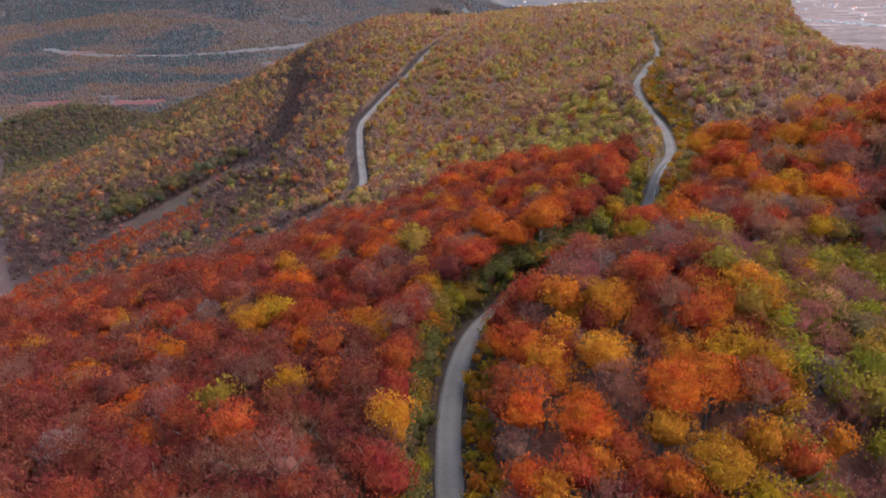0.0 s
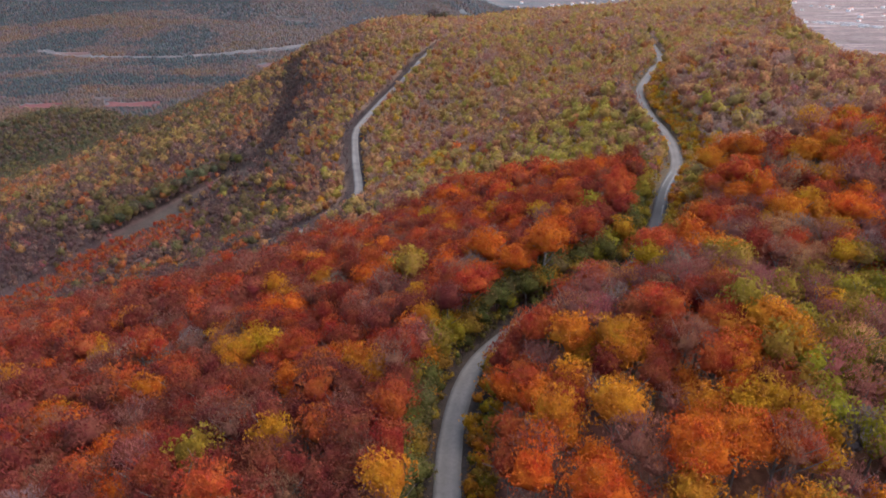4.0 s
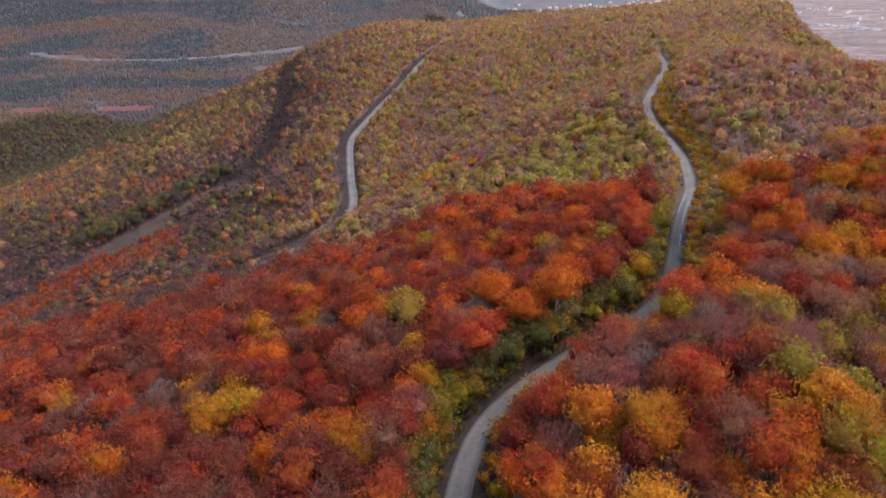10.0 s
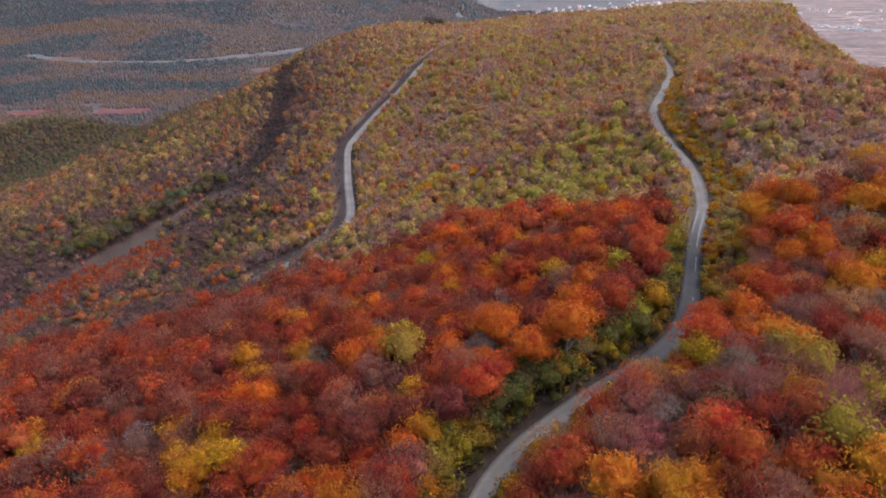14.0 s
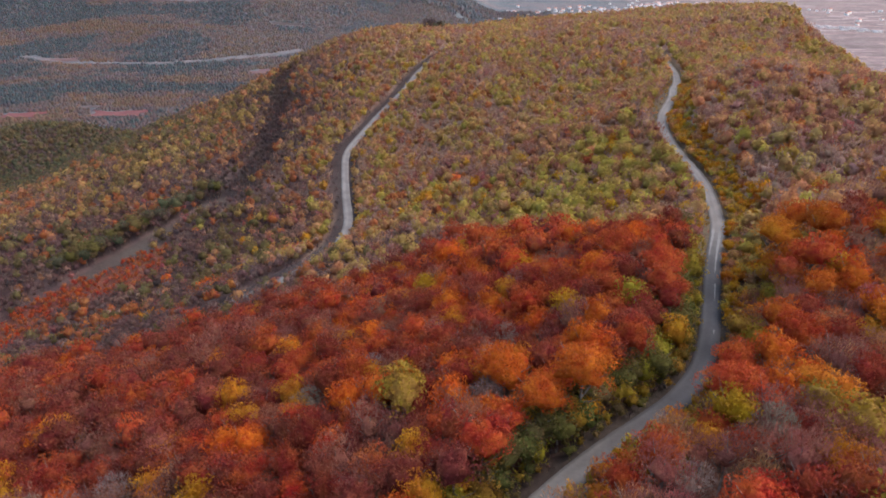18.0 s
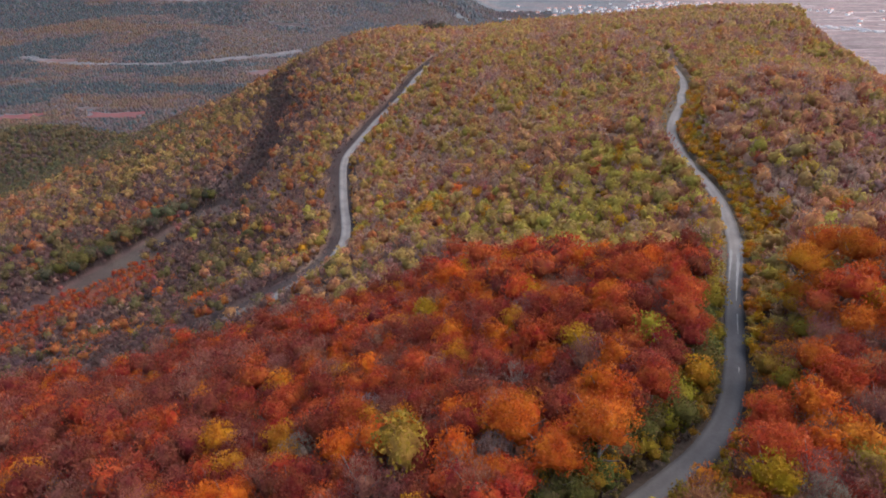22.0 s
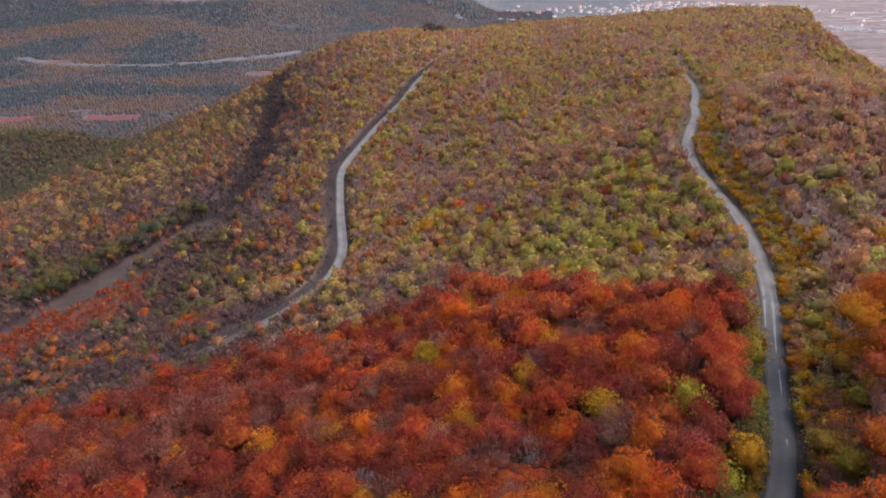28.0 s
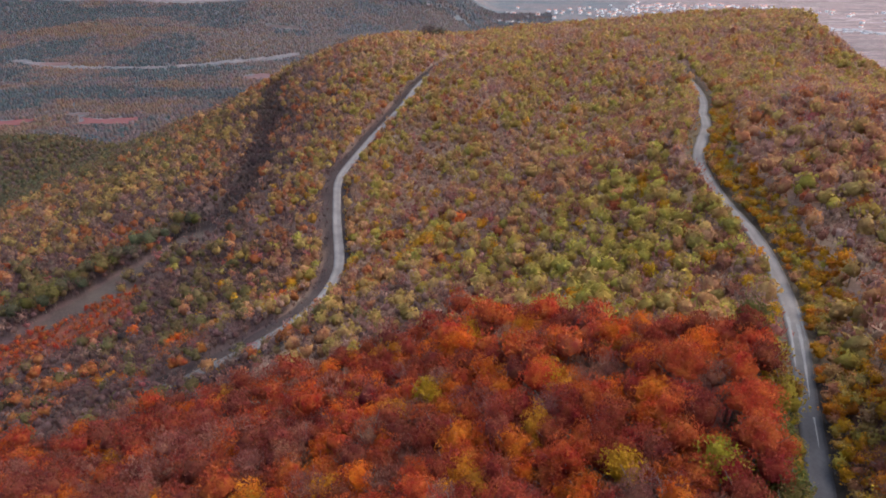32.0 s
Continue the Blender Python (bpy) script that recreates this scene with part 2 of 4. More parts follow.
def road_near(x, y, line):
    """Distance to a road's middle line and the index of its nearest sample, in batches."""
    dist, idx = np.full(len(x), 1e9), np.zeros(len(x), int)
    lo, hi = line.min(0) - 30, line.max(0) + 30
    inside = np.where((x > lo[0]) & (x < hi[0]) & (y > lo[1]) & (y < hi[1]))[0]
    for k in range(0, len(inside), 4000):
        q = inside[k:k + 4000]
        d = (x[q, None] - line[None, :, 0]) ** 2 + (y[q, None] - line[None, :, 1]) ** 2
        idx[q] = d.argmin(1)
        dist[q] = np.sqrt(d.min(1))
    return dist, idx


def height(x, y):
    x, y = np.atleast_1d(np.asarray(x, float)), np.atleast_1d(np.asarray(y, float))
    h = raw_height(x, y) + 0.7 * swell(x, y, 40, 3)
    for line, z in ((ROAD_EAST, EAST_Z), (ROAD_WEST, WEST_Z)):
        d, i = road_near(x, y, line)
        f = 1 - ease((d - 6) / 8)
        h = h * (1 - f) + (z[i] - 0.25) * f
    return h


def is_beech(x, y):
    """The tall beech wood on the near ridge, up to its sharp upper border."""
    border = np.interp(x, (-260, -210, -175, -127, -85, -30, 5, 36, 55, 64, 92, 200), (215, 246, 260, 266, 268, 275, 266, 234, 219, 206, 197, 218)) + 4 * np.sin(x / 9.0)
    return y < border


def strip_place(x, y):
    """Along and across the meadow strip that runs down the western slope."""
    u = (x + 178) * -0.67 - (y - 398) * 0.74
    v = (x + 178) * 0.74 - (y - 398) * 0.67
    return u, v


def is_meadow(x, y):
    u, v = strip_place(x, y)
    return (np.abs(v) < 6.5 - 0.045 * np.abs(u + 10) + 1.5 * np.sin(u / 13)) & (u > -62) & (u < 36)


def is_clearing(x, y):
    u, v = strip_place(x, y)
    heath = (v > -2) & (v < 27 + 6 * np.sin(u / 12)) & (u > np.where(v > 10, -10, 2)) & (u < 120)
    return is_meadow(x, y) | heath


def paint(me, attribute, colours):
    at = me.attributes.new(attribute, "FLOAT_COLOR", "POINT")
    rgba = np.ones((len(me.vertices), 4), np.float32)
    rgba[:, :3] = colours
    at.data.foreach_set("color", rgba.ravel())


def mesh_object(name, verts, faces, mat, parent=None, colours=None, attribute="cover"):
    me = bpy.data.meshes.new(name)
    verts, faces = np.asarray(verts, np.float32), np.asarray(faces, np.int32)
    n, k = faces.shape
    me.vertices.add(len(verts))
    me.vertices.foreach_set("co", verts.ravel())
    me.loops.add(n * k)
    me.loops.foreach_set("vertex_index", faces.ravel())
    me.polygons.add(n)
    me.polygons.foreach_set("loop_start", np.arange(0, n * k, k, dtype=np.int32))
    me.update(calc_edges=True)
    if colours is not None:
        paint(me, attribute, colours)
    me.materials.append(mat)
    ob = new(name, me)
    if parent:
        ob.parent = parent
    return ob


def land_cover(x, y, z):
    """Base colour of the soil near by, with shade put in at ravine, west slope and road banks, and how far the valley's
    woods and the plain's fields take its place.
    """
    c = np.empty((len(x), 3))
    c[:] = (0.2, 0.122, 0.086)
    # western slope: darker soil, some of the slope's shade mixed in
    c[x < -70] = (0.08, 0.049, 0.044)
    c[is_beech(x, y)] = (0.13, 0.058, 0.038)
    # ravine soil is near black, the hollow's shade being put into it
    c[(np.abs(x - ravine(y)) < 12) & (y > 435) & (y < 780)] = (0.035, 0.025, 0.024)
    c[is_clearing(x, y)] = (0.12, 0.045, 0.028)
    c[is_meadow(x, y)] = (0.048, 0.035, 0.03)
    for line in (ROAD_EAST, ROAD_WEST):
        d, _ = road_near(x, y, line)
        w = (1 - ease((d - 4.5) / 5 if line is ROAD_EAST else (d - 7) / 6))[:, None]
        # road banks: dark bare soil with the trees' shade put into it
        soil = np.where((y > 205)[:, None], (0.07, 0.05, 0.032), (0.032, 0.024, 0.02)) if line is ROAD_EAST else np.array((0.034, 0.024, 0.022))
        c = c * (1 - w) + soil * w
    valley = ease(np.maximum(-x - 600, y - 1020) / 150)
    plain = ease((x / np.maximum(y, 400) - 0.22) / 0.2) * ease((-250 - z) / 40)
    return c, np.stack([valley, plain, np.zeros_like(x)], 1)


def build_ground():
    gx = np.concatenate([np.linspace(-4900, -720, 60), np.arange(-700, -260, 10.0), np.arange(-260, 262, 4.0), np.arange(264, 480, 8.0), np.linspace(500, 4900, 70)])
    gy = np.concatenate([np.linspace(-900, 0, 24), np.arange(8, 36, 6.0), np.arange(38, 500, 4.0), np.arange(500, 1500, 12.0), np.linspace(1510, 4990, 110)])
    x, y = [a.ravel() for a in np.meshgrid(gx, gy)]
    z = height(x, y)
    nx, ny = len(gx), len(gy)
    i = (np.arange(ny - 1)[:, None] * nx + np.arange(nx - 1)[None]).ravel()
    cover, regions = land_cover(x, y, z)
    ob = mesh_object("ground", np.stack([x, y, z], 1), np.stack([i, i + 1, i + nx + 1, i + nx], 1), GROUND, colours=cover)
    paint(ob.data, "region", regions)
    ob.data.polygons.foreach_set("use_smooth", np.ones(len(ob.data.polygons), bool))
    tagged(ob, "wooded mountain ridge with leaf litter falling to a valley", "ground", kind="structure")


def build_road(name, line, z, width, tones, label):
    """A road ribbon with a cambered top, crumbling sides and a thickness. tones: (distance along y, colour)."""
    t = np.gradient(line, axis=0)
    t /= np.linalg.norm(t, axis=1)[:, None]
    side = np.stack([t[:, 1], -t[:, 0]], 1)
    cols = np.array([-0.5, -0.5, -0.3, 0.0, 0.3, 0.5, 0.5])
    drop = np.array([-0.5, 0.0, 0.05, 0.08, 0.05, 0.0, -0.5])
    r = np.random.RandomState(4)
    verts, colours, across = [], [], []
    ys = np.array([q[0] for q in tones])
    cs = np.array([q[1] for q in tones])
    for k in range(len(line)):
        w = width * (1 + 0.05 * math.sin(k / 9.0)) + r.uniform(-0.12, 0.12)
        base = [np.interp(line[k, 1], ys, cs[:, j]) for j in range(3)]
        for c, d in zip(cols, drop):
            p = line[k] + side[k] * c * w
            verts.append((p[0], p[1], z[k] + d))
            colours.append(base)
            across.append(c)
    n, m = len(line), len(cols)
    i = (np.arange(n - 1)[:, None] * m + np.arange(m - 1)[None]).ravel()
    ob = mesh_object(name, verts, np.stack([i, i + 1, i + m + 1, i + m], 1), ASPHALT, colours=colours)
    at = ob.data.attributes.new("across", "FLOAT", "POINT")
    at.data.foreach_set("value", np.array(across, np.float32))
    tagged(ob, label, "road", kind="structure")


build_ground()
PALE, WORN, DARK = (0.132, 0.113, 0.102), (0.1, 0.089, 0.082), (0.045, 0.042, 0.043)
build_road("road", ROAD_EAST, EAST_Z, 4.4, [(30, WORN), (130, WORN), (148, DARK), (196, DARK), (222, WORN), (240, PALE), (800, PALE)],
           "narrow winding asphalt road with worn pale and dark patches")


def build_patches():
    """Pale tongues of the old surface left on the newly laid stretch, and a dark seam along it."""
    road = bpy.data.objects["road"]
    pale = plain_material("old_asphalt", (0.145, 0.134, 0.128), 0.85, 1.2)
    t = np.gradient(ROAD_EAST, axis=0)
    t /= np.linalg.norm(t, axis=1)[:, None]
    side = np.stack([t[:, 1], -t[:, 0]], 1)
    for y0, y1, off, wide in ((196, 228, 0.55, 0.9), (206, 232, -1.35, 0.8), (184, 193, 0.7, 0.35), (170, 174, 0.8, 0.3), (218, 240, 1.6, 0.6)):
        q = np.where((ROAD_EAST[:, 1] >= y0) & (ROAD_EAST[:, 1] <= y1))[0]
        verts = []
        for n, k in enumerate(q):
            f = n / max(1, len(q) - 1)
            w = wide * (0.12 + 0.88 * f ** 0.7) * (1 + 0.25 * math.sin(n * 1.7))
            for c in (-0.5, 0.5):
                p = ROAD_EAST[k] + side[k] * (off + c * w)
                verts.append((p[0], p[1], EAST_Z[k] + 0.1))
        i = np.arange(len(q) - 1) * 2
        mesh_object("road_patch", verts, np.stack([i, i + 1, i + 3, i + 2], 1), pale, road)


build_patches()
build_road("road", ROAD_WEST, WEST_Z, 5.2, [(240, WORN), (320, WORN), (345, PALE), (760, PALE)], "pale grey mountain road along the hillside")
build_road("road", ROAD_VALLEY, height(*ROAD_VALLEY.T) + 2.0, 1.8, [(1800, (0.16, 0.15, 0.145)), (2100, (0.16, 0.15, 0.145))], "distant pale road across the wooded valley")


# ---------------------------------------------------------------- trees
def unit(v):
    return v / np.maximum(np.linalg.norm(v, axis=-1, keepdims=True), 1e-9)


def lobe_set(seed, radius, tall, base, lobes):
    """Centres and radii of the leafy lobes of a crown, and how far it is drawn out upwards."""
    r = np.random.RandomState(seed)
    ang = np.arange(lobes) * 2.4 + r.uniform(0, 6)
    rad = radius * 0.72 * np.sqrt((np.arange(lobes) + 0.3) / lobes) * r.uniform(0.75, 1.15, lobes)
    centre = np.stack([rad * np.cos(ang), rad * np.sin(ang), base + (tall - base) * (0.66 - 0.40 * (rad / radius) ** 2 + r.uniform(-0.1, 0.1, lobes))], 1)
    return centre, radius * r.uniform(0.34, 0.5, lobes) * (8 / max(lobes, 8)) ** 0.3, (tall - base) / (2.1 * radius)


def foliage(seed, radius, tall, base, lobes, rings, segs, full=0.9, ragged=0.1):
    """The dense inner foliage of a crown: one lumpy surface over its lobes, with creases between them and a ragged skirt."""
    r = np.random.RandomState(seed + 900)
    centre, size, stretch = lobe_set(seed, radius, tall, base, lobes)
    middle = np.array((0, 0, base + (tall - base) * 0.4))
    c = (centre - middle) / (1, 1, stretch)
    v = []
    for k in range(rings + 1):
        polar = 2.0 * (k / rings) ** 0.9
        for q in range(segs):
            a = 6.2832 * (q + 0.5 * (k % 2)) / segs + (r.uniform(-0.25, 0.25) / segs * 6.28 if k else 0)
            d = np.array((math.sin(polar) * math.cos(a), math.sin(polar) * math.sin(a), math.cos(polar)))
            along = c @ d
            inside = along ** 2 - (c ** 2).sum(1) + size ** 2
            reach = np.where(inside > 0, along + np.sqrt(np.maximum(inside, 0)), 0).max()
            reach = max(reach, 0.5 * radius) * full * (1 + (r.uniform(-ragged, ragged) if k else 0))
            v.append(middle + d * reach * (1, 1, stretch))
    i = (np.arange(rings)[:, None] * segs + np.arange(segs)[None]).ravel()
    j = (np.arange(rings)[:, None] * segs + (np.arange(segs)[None] + 1) % segs).ravel()
    return np.array(v), np.stack([i, i + segs, j + segs, j], 1)


def sprays(seed, n, radius, tall, base, lobes, length, width, upward, spread=0.5, flat=0.0, level=0.0):
    """n leaf sprays, each a slim kite, over the lobes of a crown. flat: the share of them that lie on the crown like shingles with their tips up, level: how far those turn to the sky. Gives points and quads."""
    r = np.random.RandomState(seed + 300)
    lc, lr, stretch = lobe_set(seed, radius, tall, base, lobes)
    which = r.choice(lobes, n, p=lr ** 2 / (lr ** 2).sum())
    d = unit(r.normal(size=(n, 3)) + (0, 0, 0.5))
    p = lc[which] + d * lr[which, None] * (1, 1, stretch) * r.uniform(0.78, 1.06, (n, 1))
    axis = unit(d * 0.8 + np.array((0, 0, upward)) + r.normal(size=(n, 3)) * spread)
    across = unit(np.cross(axis, r.normal(size=(n, 3))))
    face = unit(d + r.normal(size=(n, 3)) * 0.32 + (0, 0, level))
    rise = d * 0.5 + (0, 0, 1) + r.normal(size=(n, 3)) * 0.55
    lie = unit(rise - (rise * face).sum(1)[:, None] * face)
    low = r.uniform(size=n) < flat
    axis[low], across[low] = unit(lie + face * 0.3)[low], np.cross(face, lie)[low]
    ln, wd = length * r.uniform(0.6, 1.35, (n, 1)), width * r.uniform(0.6, 1.35, (n, 1))
    v = np.stack([p - axis * ln * 0.5, p + across * wd * 0.5 + axis * ln * 0.1, p + axis * ln * 0.5, p - across * wd * 0.5 + axis * ln * 0.1], 1)
    return v.reshape(-1, 3), np.arange(4 * n).reshape(n, 4)


def tube(path, radii, sides=5):
    path = np.array(path, float)
    v, f = [], []
    for k, (p, rr) in enumerate(zip(path, radii)):
        t = unit(path[min(k + 1, len(path) - 1)] - path[max(k - 1, 0)])
        a = unit(np.cross(t, (0.31, 0.9, 0.2)))
        b = np.cross(t, a)
        for s in range(sides):
            w = 6.2832 * s / sides
            v.append(p + (a * math.cos(w) + b * math.sin(w)) * rr)
    for k in range(len(path) - 1):
        for s in range(sides):
            f.append((k * sides + s, k * sides + (s + 1) % sides, (k + 1) * sides + (s + 1) % sides, (k + 1) * sides + s))
    return np.array(v), np.array(f)


def joined(pieces):
    v, f, n = [], [], 0
    for a, b in pieces:
        v.append(a)
        f.append(b + n)
        n += len(a)
    return np.concatenate(v), np.concatenate(f)


def trunk_and_limbs(seed, tall, radius, girth, limbs):
    r = np.random.RandomState(seed)
    bend = r.uniform(-0.4, 0.4, 2)
    top = 0.8 * tall
    line = [(bend[0] * s * s, bend[1] * s * s, -0.08 * tall + 1.08 * top * s) for s in (0, 0.35, 0.7, 1)]
    pieces = [tube(line, [girth, girth * 0.75, girth * 0.45, girth * 0.12])]
    for k in range(limbs):
        a = k * 2.4 + r.uniform(0, 1)
        z0 = tall * r.uniform(0.3, 0.62)
        out, up = radius * r.uniform(0.55, 0.9), tall * r.uniform(0.15, 0.32)
        q = [(bend[0] * (z0 / top) ** 2, bend[1] * (z0 / top) ** 2, z0), (out * 0.5 * math.cos(a), out * 0.5 * math.sin(a), z0 + up * 0.45), (out * math.cos(a), out * math.sin(a), z0 + up)]
        pieces.append(tube(q, [girth * 0.4, girth * 0.25, girth * 0.07], 4))
    return joined(pieces)


CRIMSON, RUST, ORANGE, AMBER = (0.19, 0.032, 0.015), (0.295, 0.049, 0.013), (0.38, 0.078, 0.008), (0.35, 0.118, 0.009)
YELLOW, OLIVE, GREEN, MAUVE = (0.34, 0.157, 0.008), (0.2, 0.122, 0.014), (0.2, 0.148, 0.012), (0.2, 0.075, 0.052)
# DARK_GREEN and PLUM hold some bank and slope shade in their colour
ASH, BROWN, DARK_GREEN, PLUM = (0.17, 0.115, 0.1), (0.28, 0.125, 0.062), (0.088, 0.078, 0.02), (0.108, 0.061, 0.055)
# FIR, FAWN and STRAW include distance haze: greyed, drawn towards blue
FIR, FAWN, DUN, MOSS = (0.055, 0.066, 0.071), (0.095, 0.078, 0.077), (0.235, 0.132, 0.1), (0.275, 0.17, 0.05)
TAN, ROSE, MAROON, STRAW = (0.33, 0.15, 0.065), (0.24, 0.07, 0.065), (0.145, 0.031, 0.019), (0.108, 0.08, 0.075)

# kind: leaf colour, habit of the crown, name and label of the thing
KINDS = {
    "crimson": (CRIMSON, "beech", "cherry_tree", "dark crimson autumn wild cherry with a brushy domed crown"),
    "rust": (RUST, "beech", "beech_tree", "rust-red autumn beech with upright feathery sprays"),
    "orange": (ORANGE, "broad", "chestnut_tree", "broad bright orange autumn chestnut in full leaf"),
    "amber": (AMBER, "broad", "maple_tree", "amber and gold autumn maple with dense leaves"),
    "yellow": (YELLOW, "oak", "maple_tree", "yellow autumn maple with a rounded lumpy crown"),
    "olive": (OLIVE, "oak", "oak_tree", "olive-green oak beginning to turn brown"),
    "green": (GREEN, "oak", "oak_tree", "yellow-green oak still in leaf among bare trees"),
    "deep": (DARK_GREEN, "oak", "oak_tree", "dark green oak beside the road with shade in its colour"),
    "mauve": (MAUVE, "bare", "hornbeam_tree", "half-bare mauve-brown hornbeam with thin twigs"),
    "brown": (BROWN, "bare", "hornbeam_tree", "brown hornbeam with thinning dry leaves"),
    "ash": (ASH, "bare", "ash_tree", "bare grey ash with fine upright twigs"),
    "maroon": (MAROON, "beech", "beech_tree", "deep maroon autumn beech losing its leaves"),
    "dun": (DUN, "bare", "hornbeam_tree", "dull mauve-brown hornbeam losing its leaves"), "moss": (MOSS, "oak", "oak_tree", "dull olive oak on the slope"),
    "tan": (TAN, "broad", "hornbeam_tree", "tan-brown hornbeam in dry leaf"), "rose": (ROSE, "bare", "dogwood_tree", "wine-red dogwood among bare shrubs"),
    "russet": ((0.27, 0.08, 0.024), "broad", "chestnut_tree", "russet autumn chestnut with a rounded crown"),
    # sage, sloe and plum carry shade of the ravine and west slope
    "sage": ((0.11, 0.082, 0.03), "oak", "oak_tree", "dull dark olive oak, partly darkened for shade"), "sloe": ((0.05, 0.035, 0.034), "bare", "blackthorn_tree", "leafless blackthorn, near-black with shade put into its colour"),
    "plum": (PLUM, "bare", "hornbeam_tree", "plum-brown hornbeam with shade mixed into its dark colour"),
    "lime": ((0.27, 0.195, 0.034), "oak", "oak_tree", "yellow-green oak still in leaf on the slope"),
    "holm": ((0.07, 0.066, 0.036), "oak", "oak_tree", "dark dull green oak"),
    # haze and mist: valley trees paled further, the haze being in the colour
    "haze": ((0.122, 0.098, 0.09), "oak", "ash_tree", "far fawn ash paled by haze in its colour"),
    "mist": ((0.086, 0.09, 0.095), "oak", "fir_tree", "far fir greyed by haze in its colour"),
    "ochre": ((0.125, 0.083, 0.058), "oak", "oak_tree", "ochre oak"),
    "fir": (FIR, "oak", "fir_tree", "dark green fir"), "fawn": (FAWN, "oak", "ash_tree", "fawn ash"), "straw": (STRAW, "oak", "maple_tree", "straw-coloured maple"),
}

# habit: share of the sprays, their length, width and upward turn, thin twigs, share that lies flat, how full and how ragged the inner foliage is
HABITS = {"beech": (1.0, 1.0, 1.0, 0.85, 0.0, 0.65, 0.66, 0.25), "broad": (1.0, 0.9, 1.2, 0.6, 0.0, 0.75, 0.7, 0.24), "oak": (1.0, 0.8, 1.4, 0.35, 0.0, 0.75, 0.68, 0.26),
          "bare": (0.8, 1.05, 0.6, 1.0, 0.4, 0.25, 0.36, 0.35)}
# stature: height, crown radius, girth, sprays, spray length and width, lobes, where the crown begins, rings and segments of the inner foliage
STATURES = {"tall": (17.0, 4.6, 0.3, 900, 0.64, 0.19, 14, 0.38, 6, 10), "sapling": (7.8, 2.9, 0.12, 130, 0.8, 0.36, 8, 0.06, 5, 8), "copse": (7.5, 6.5, 0.3, 6, 2.5, 1.6, 5, 0.0, 2, 6),
            "low": (8.6, 3.4, 0.16, 400, 0.54, 0.22, 11, 0.08, 5, 9), "grand": (19.0, 6.2, 0.42, 2400, 0.6, 0.19, 22, 0.4, 8, 14), "shrub": (4.4, 1.9, 0.08, 90, 0.6, 0.24, 6, 0.04, 4, 7)}


def crown_points(seed, habit, stature, detail=1.0):
    """A crown: dense inner foliage with leaf sprays, and twigs where it has thinned, standing out of it."""
    share, ln, wd, up, twigs, flat, full, ragged = HABITS[habit]
    tall, radius, girth, n, length, width, lobes, base, rings, segs = STATURES[stature]
    k = detail ** 0.5
    rings, segs = max(2, round(rings * k)), max(5, round(segs * k))
    if stature == "copse":
        r = np.random.RandomState(seed)
        trees = []
        for q in range(3):
            px, py = [radius * 0.55 * f(2.09 * q + r.uniform(0, 1.2)) for f in (math.cos, math.sin)]
            w, h = r.uniform(2.8, 4.2), tall * r.uniform(0.5, 0.85)
            turn = r.uniform(0, 1.5)
            foot = [(px + w * math.cos(turn + 1.571 * k), py + w * math.sin(turn + 1.571 * k), -1.0) for k in range(4)]
            crown = [(px + 0.6 * w * math.cos(turn + 1.571 * k), py + 0.6 * w * math.sin(turn + 1.571 * k), h * r.uniform(0.8, 1.1)) for k in range(4)]
            trees.append((np.array(foot + crown), np.array([(k, (k + 1) % 4, 4 + (k + 1) % 4, 4 + k) for k in range(4)] + [(4, 5, 6, 7)])))
        return joined(trees)
    grow = detail ** -0.5
    pieces = [foliage(seed, radius, tall, tall * base, lobes, rings, segs, full + 0.12 * (stature == "sapling" and grow > 1.2), ragged),
              sprays(seed, max(2, int(n * share * detail)), radius, tall, tall * base, lobes, length * ln * grow ** 0.6, width * wd * grow ** 0.9, up, 0.5, flat, 0.25)]
    if twigs:
        pieces.append(sprays(seed, max(2, int(n * twigs * detail)), radius, tall, tall * base, lobes, length * 1.7, 0.075 * grow, up + 0.5, 0.3))
    return joined(pieces)


def tree_model(kind, stature, seed):
    """One tree thing: an empty at its foot with a trunk and a crown under it."""
    colour, habit, name, label = KINDS[kind]
    tall, radius, girth, *_ = STATURES[stature]
    category = "tree"
    if stature == "shrub":
        name, category = "shrub", "shrub"
        label = {"yellow": "low yellow roadside shrub with upright shoots", "amber": "low golden-orange roadside shrub", "green": "low yellow-green roadside shrub",
                 "deep": "dark green roadside shrub"}.get(kind, "low olive-brown roadside shrub")
    root = new(name)
    root.empty_display_size = 0.5
    tagged(root, label, category, group="roadside shrubs" if stature == "shrub" else "trees of the ridge wood")
    mesh_object("trunk", *trunk_and_limbs(seed, tall, radius, girth, 6 if stature in ("tall", "grand") else 3), BARK, root)
    crown = mesh_object("crown", *crown_points(seed + 50, habit, stature), LEAF, root)
    crown.data.polygons.foreach_set("use_smooth", np.ones(len(crown.data.polygons), bool))
    return root


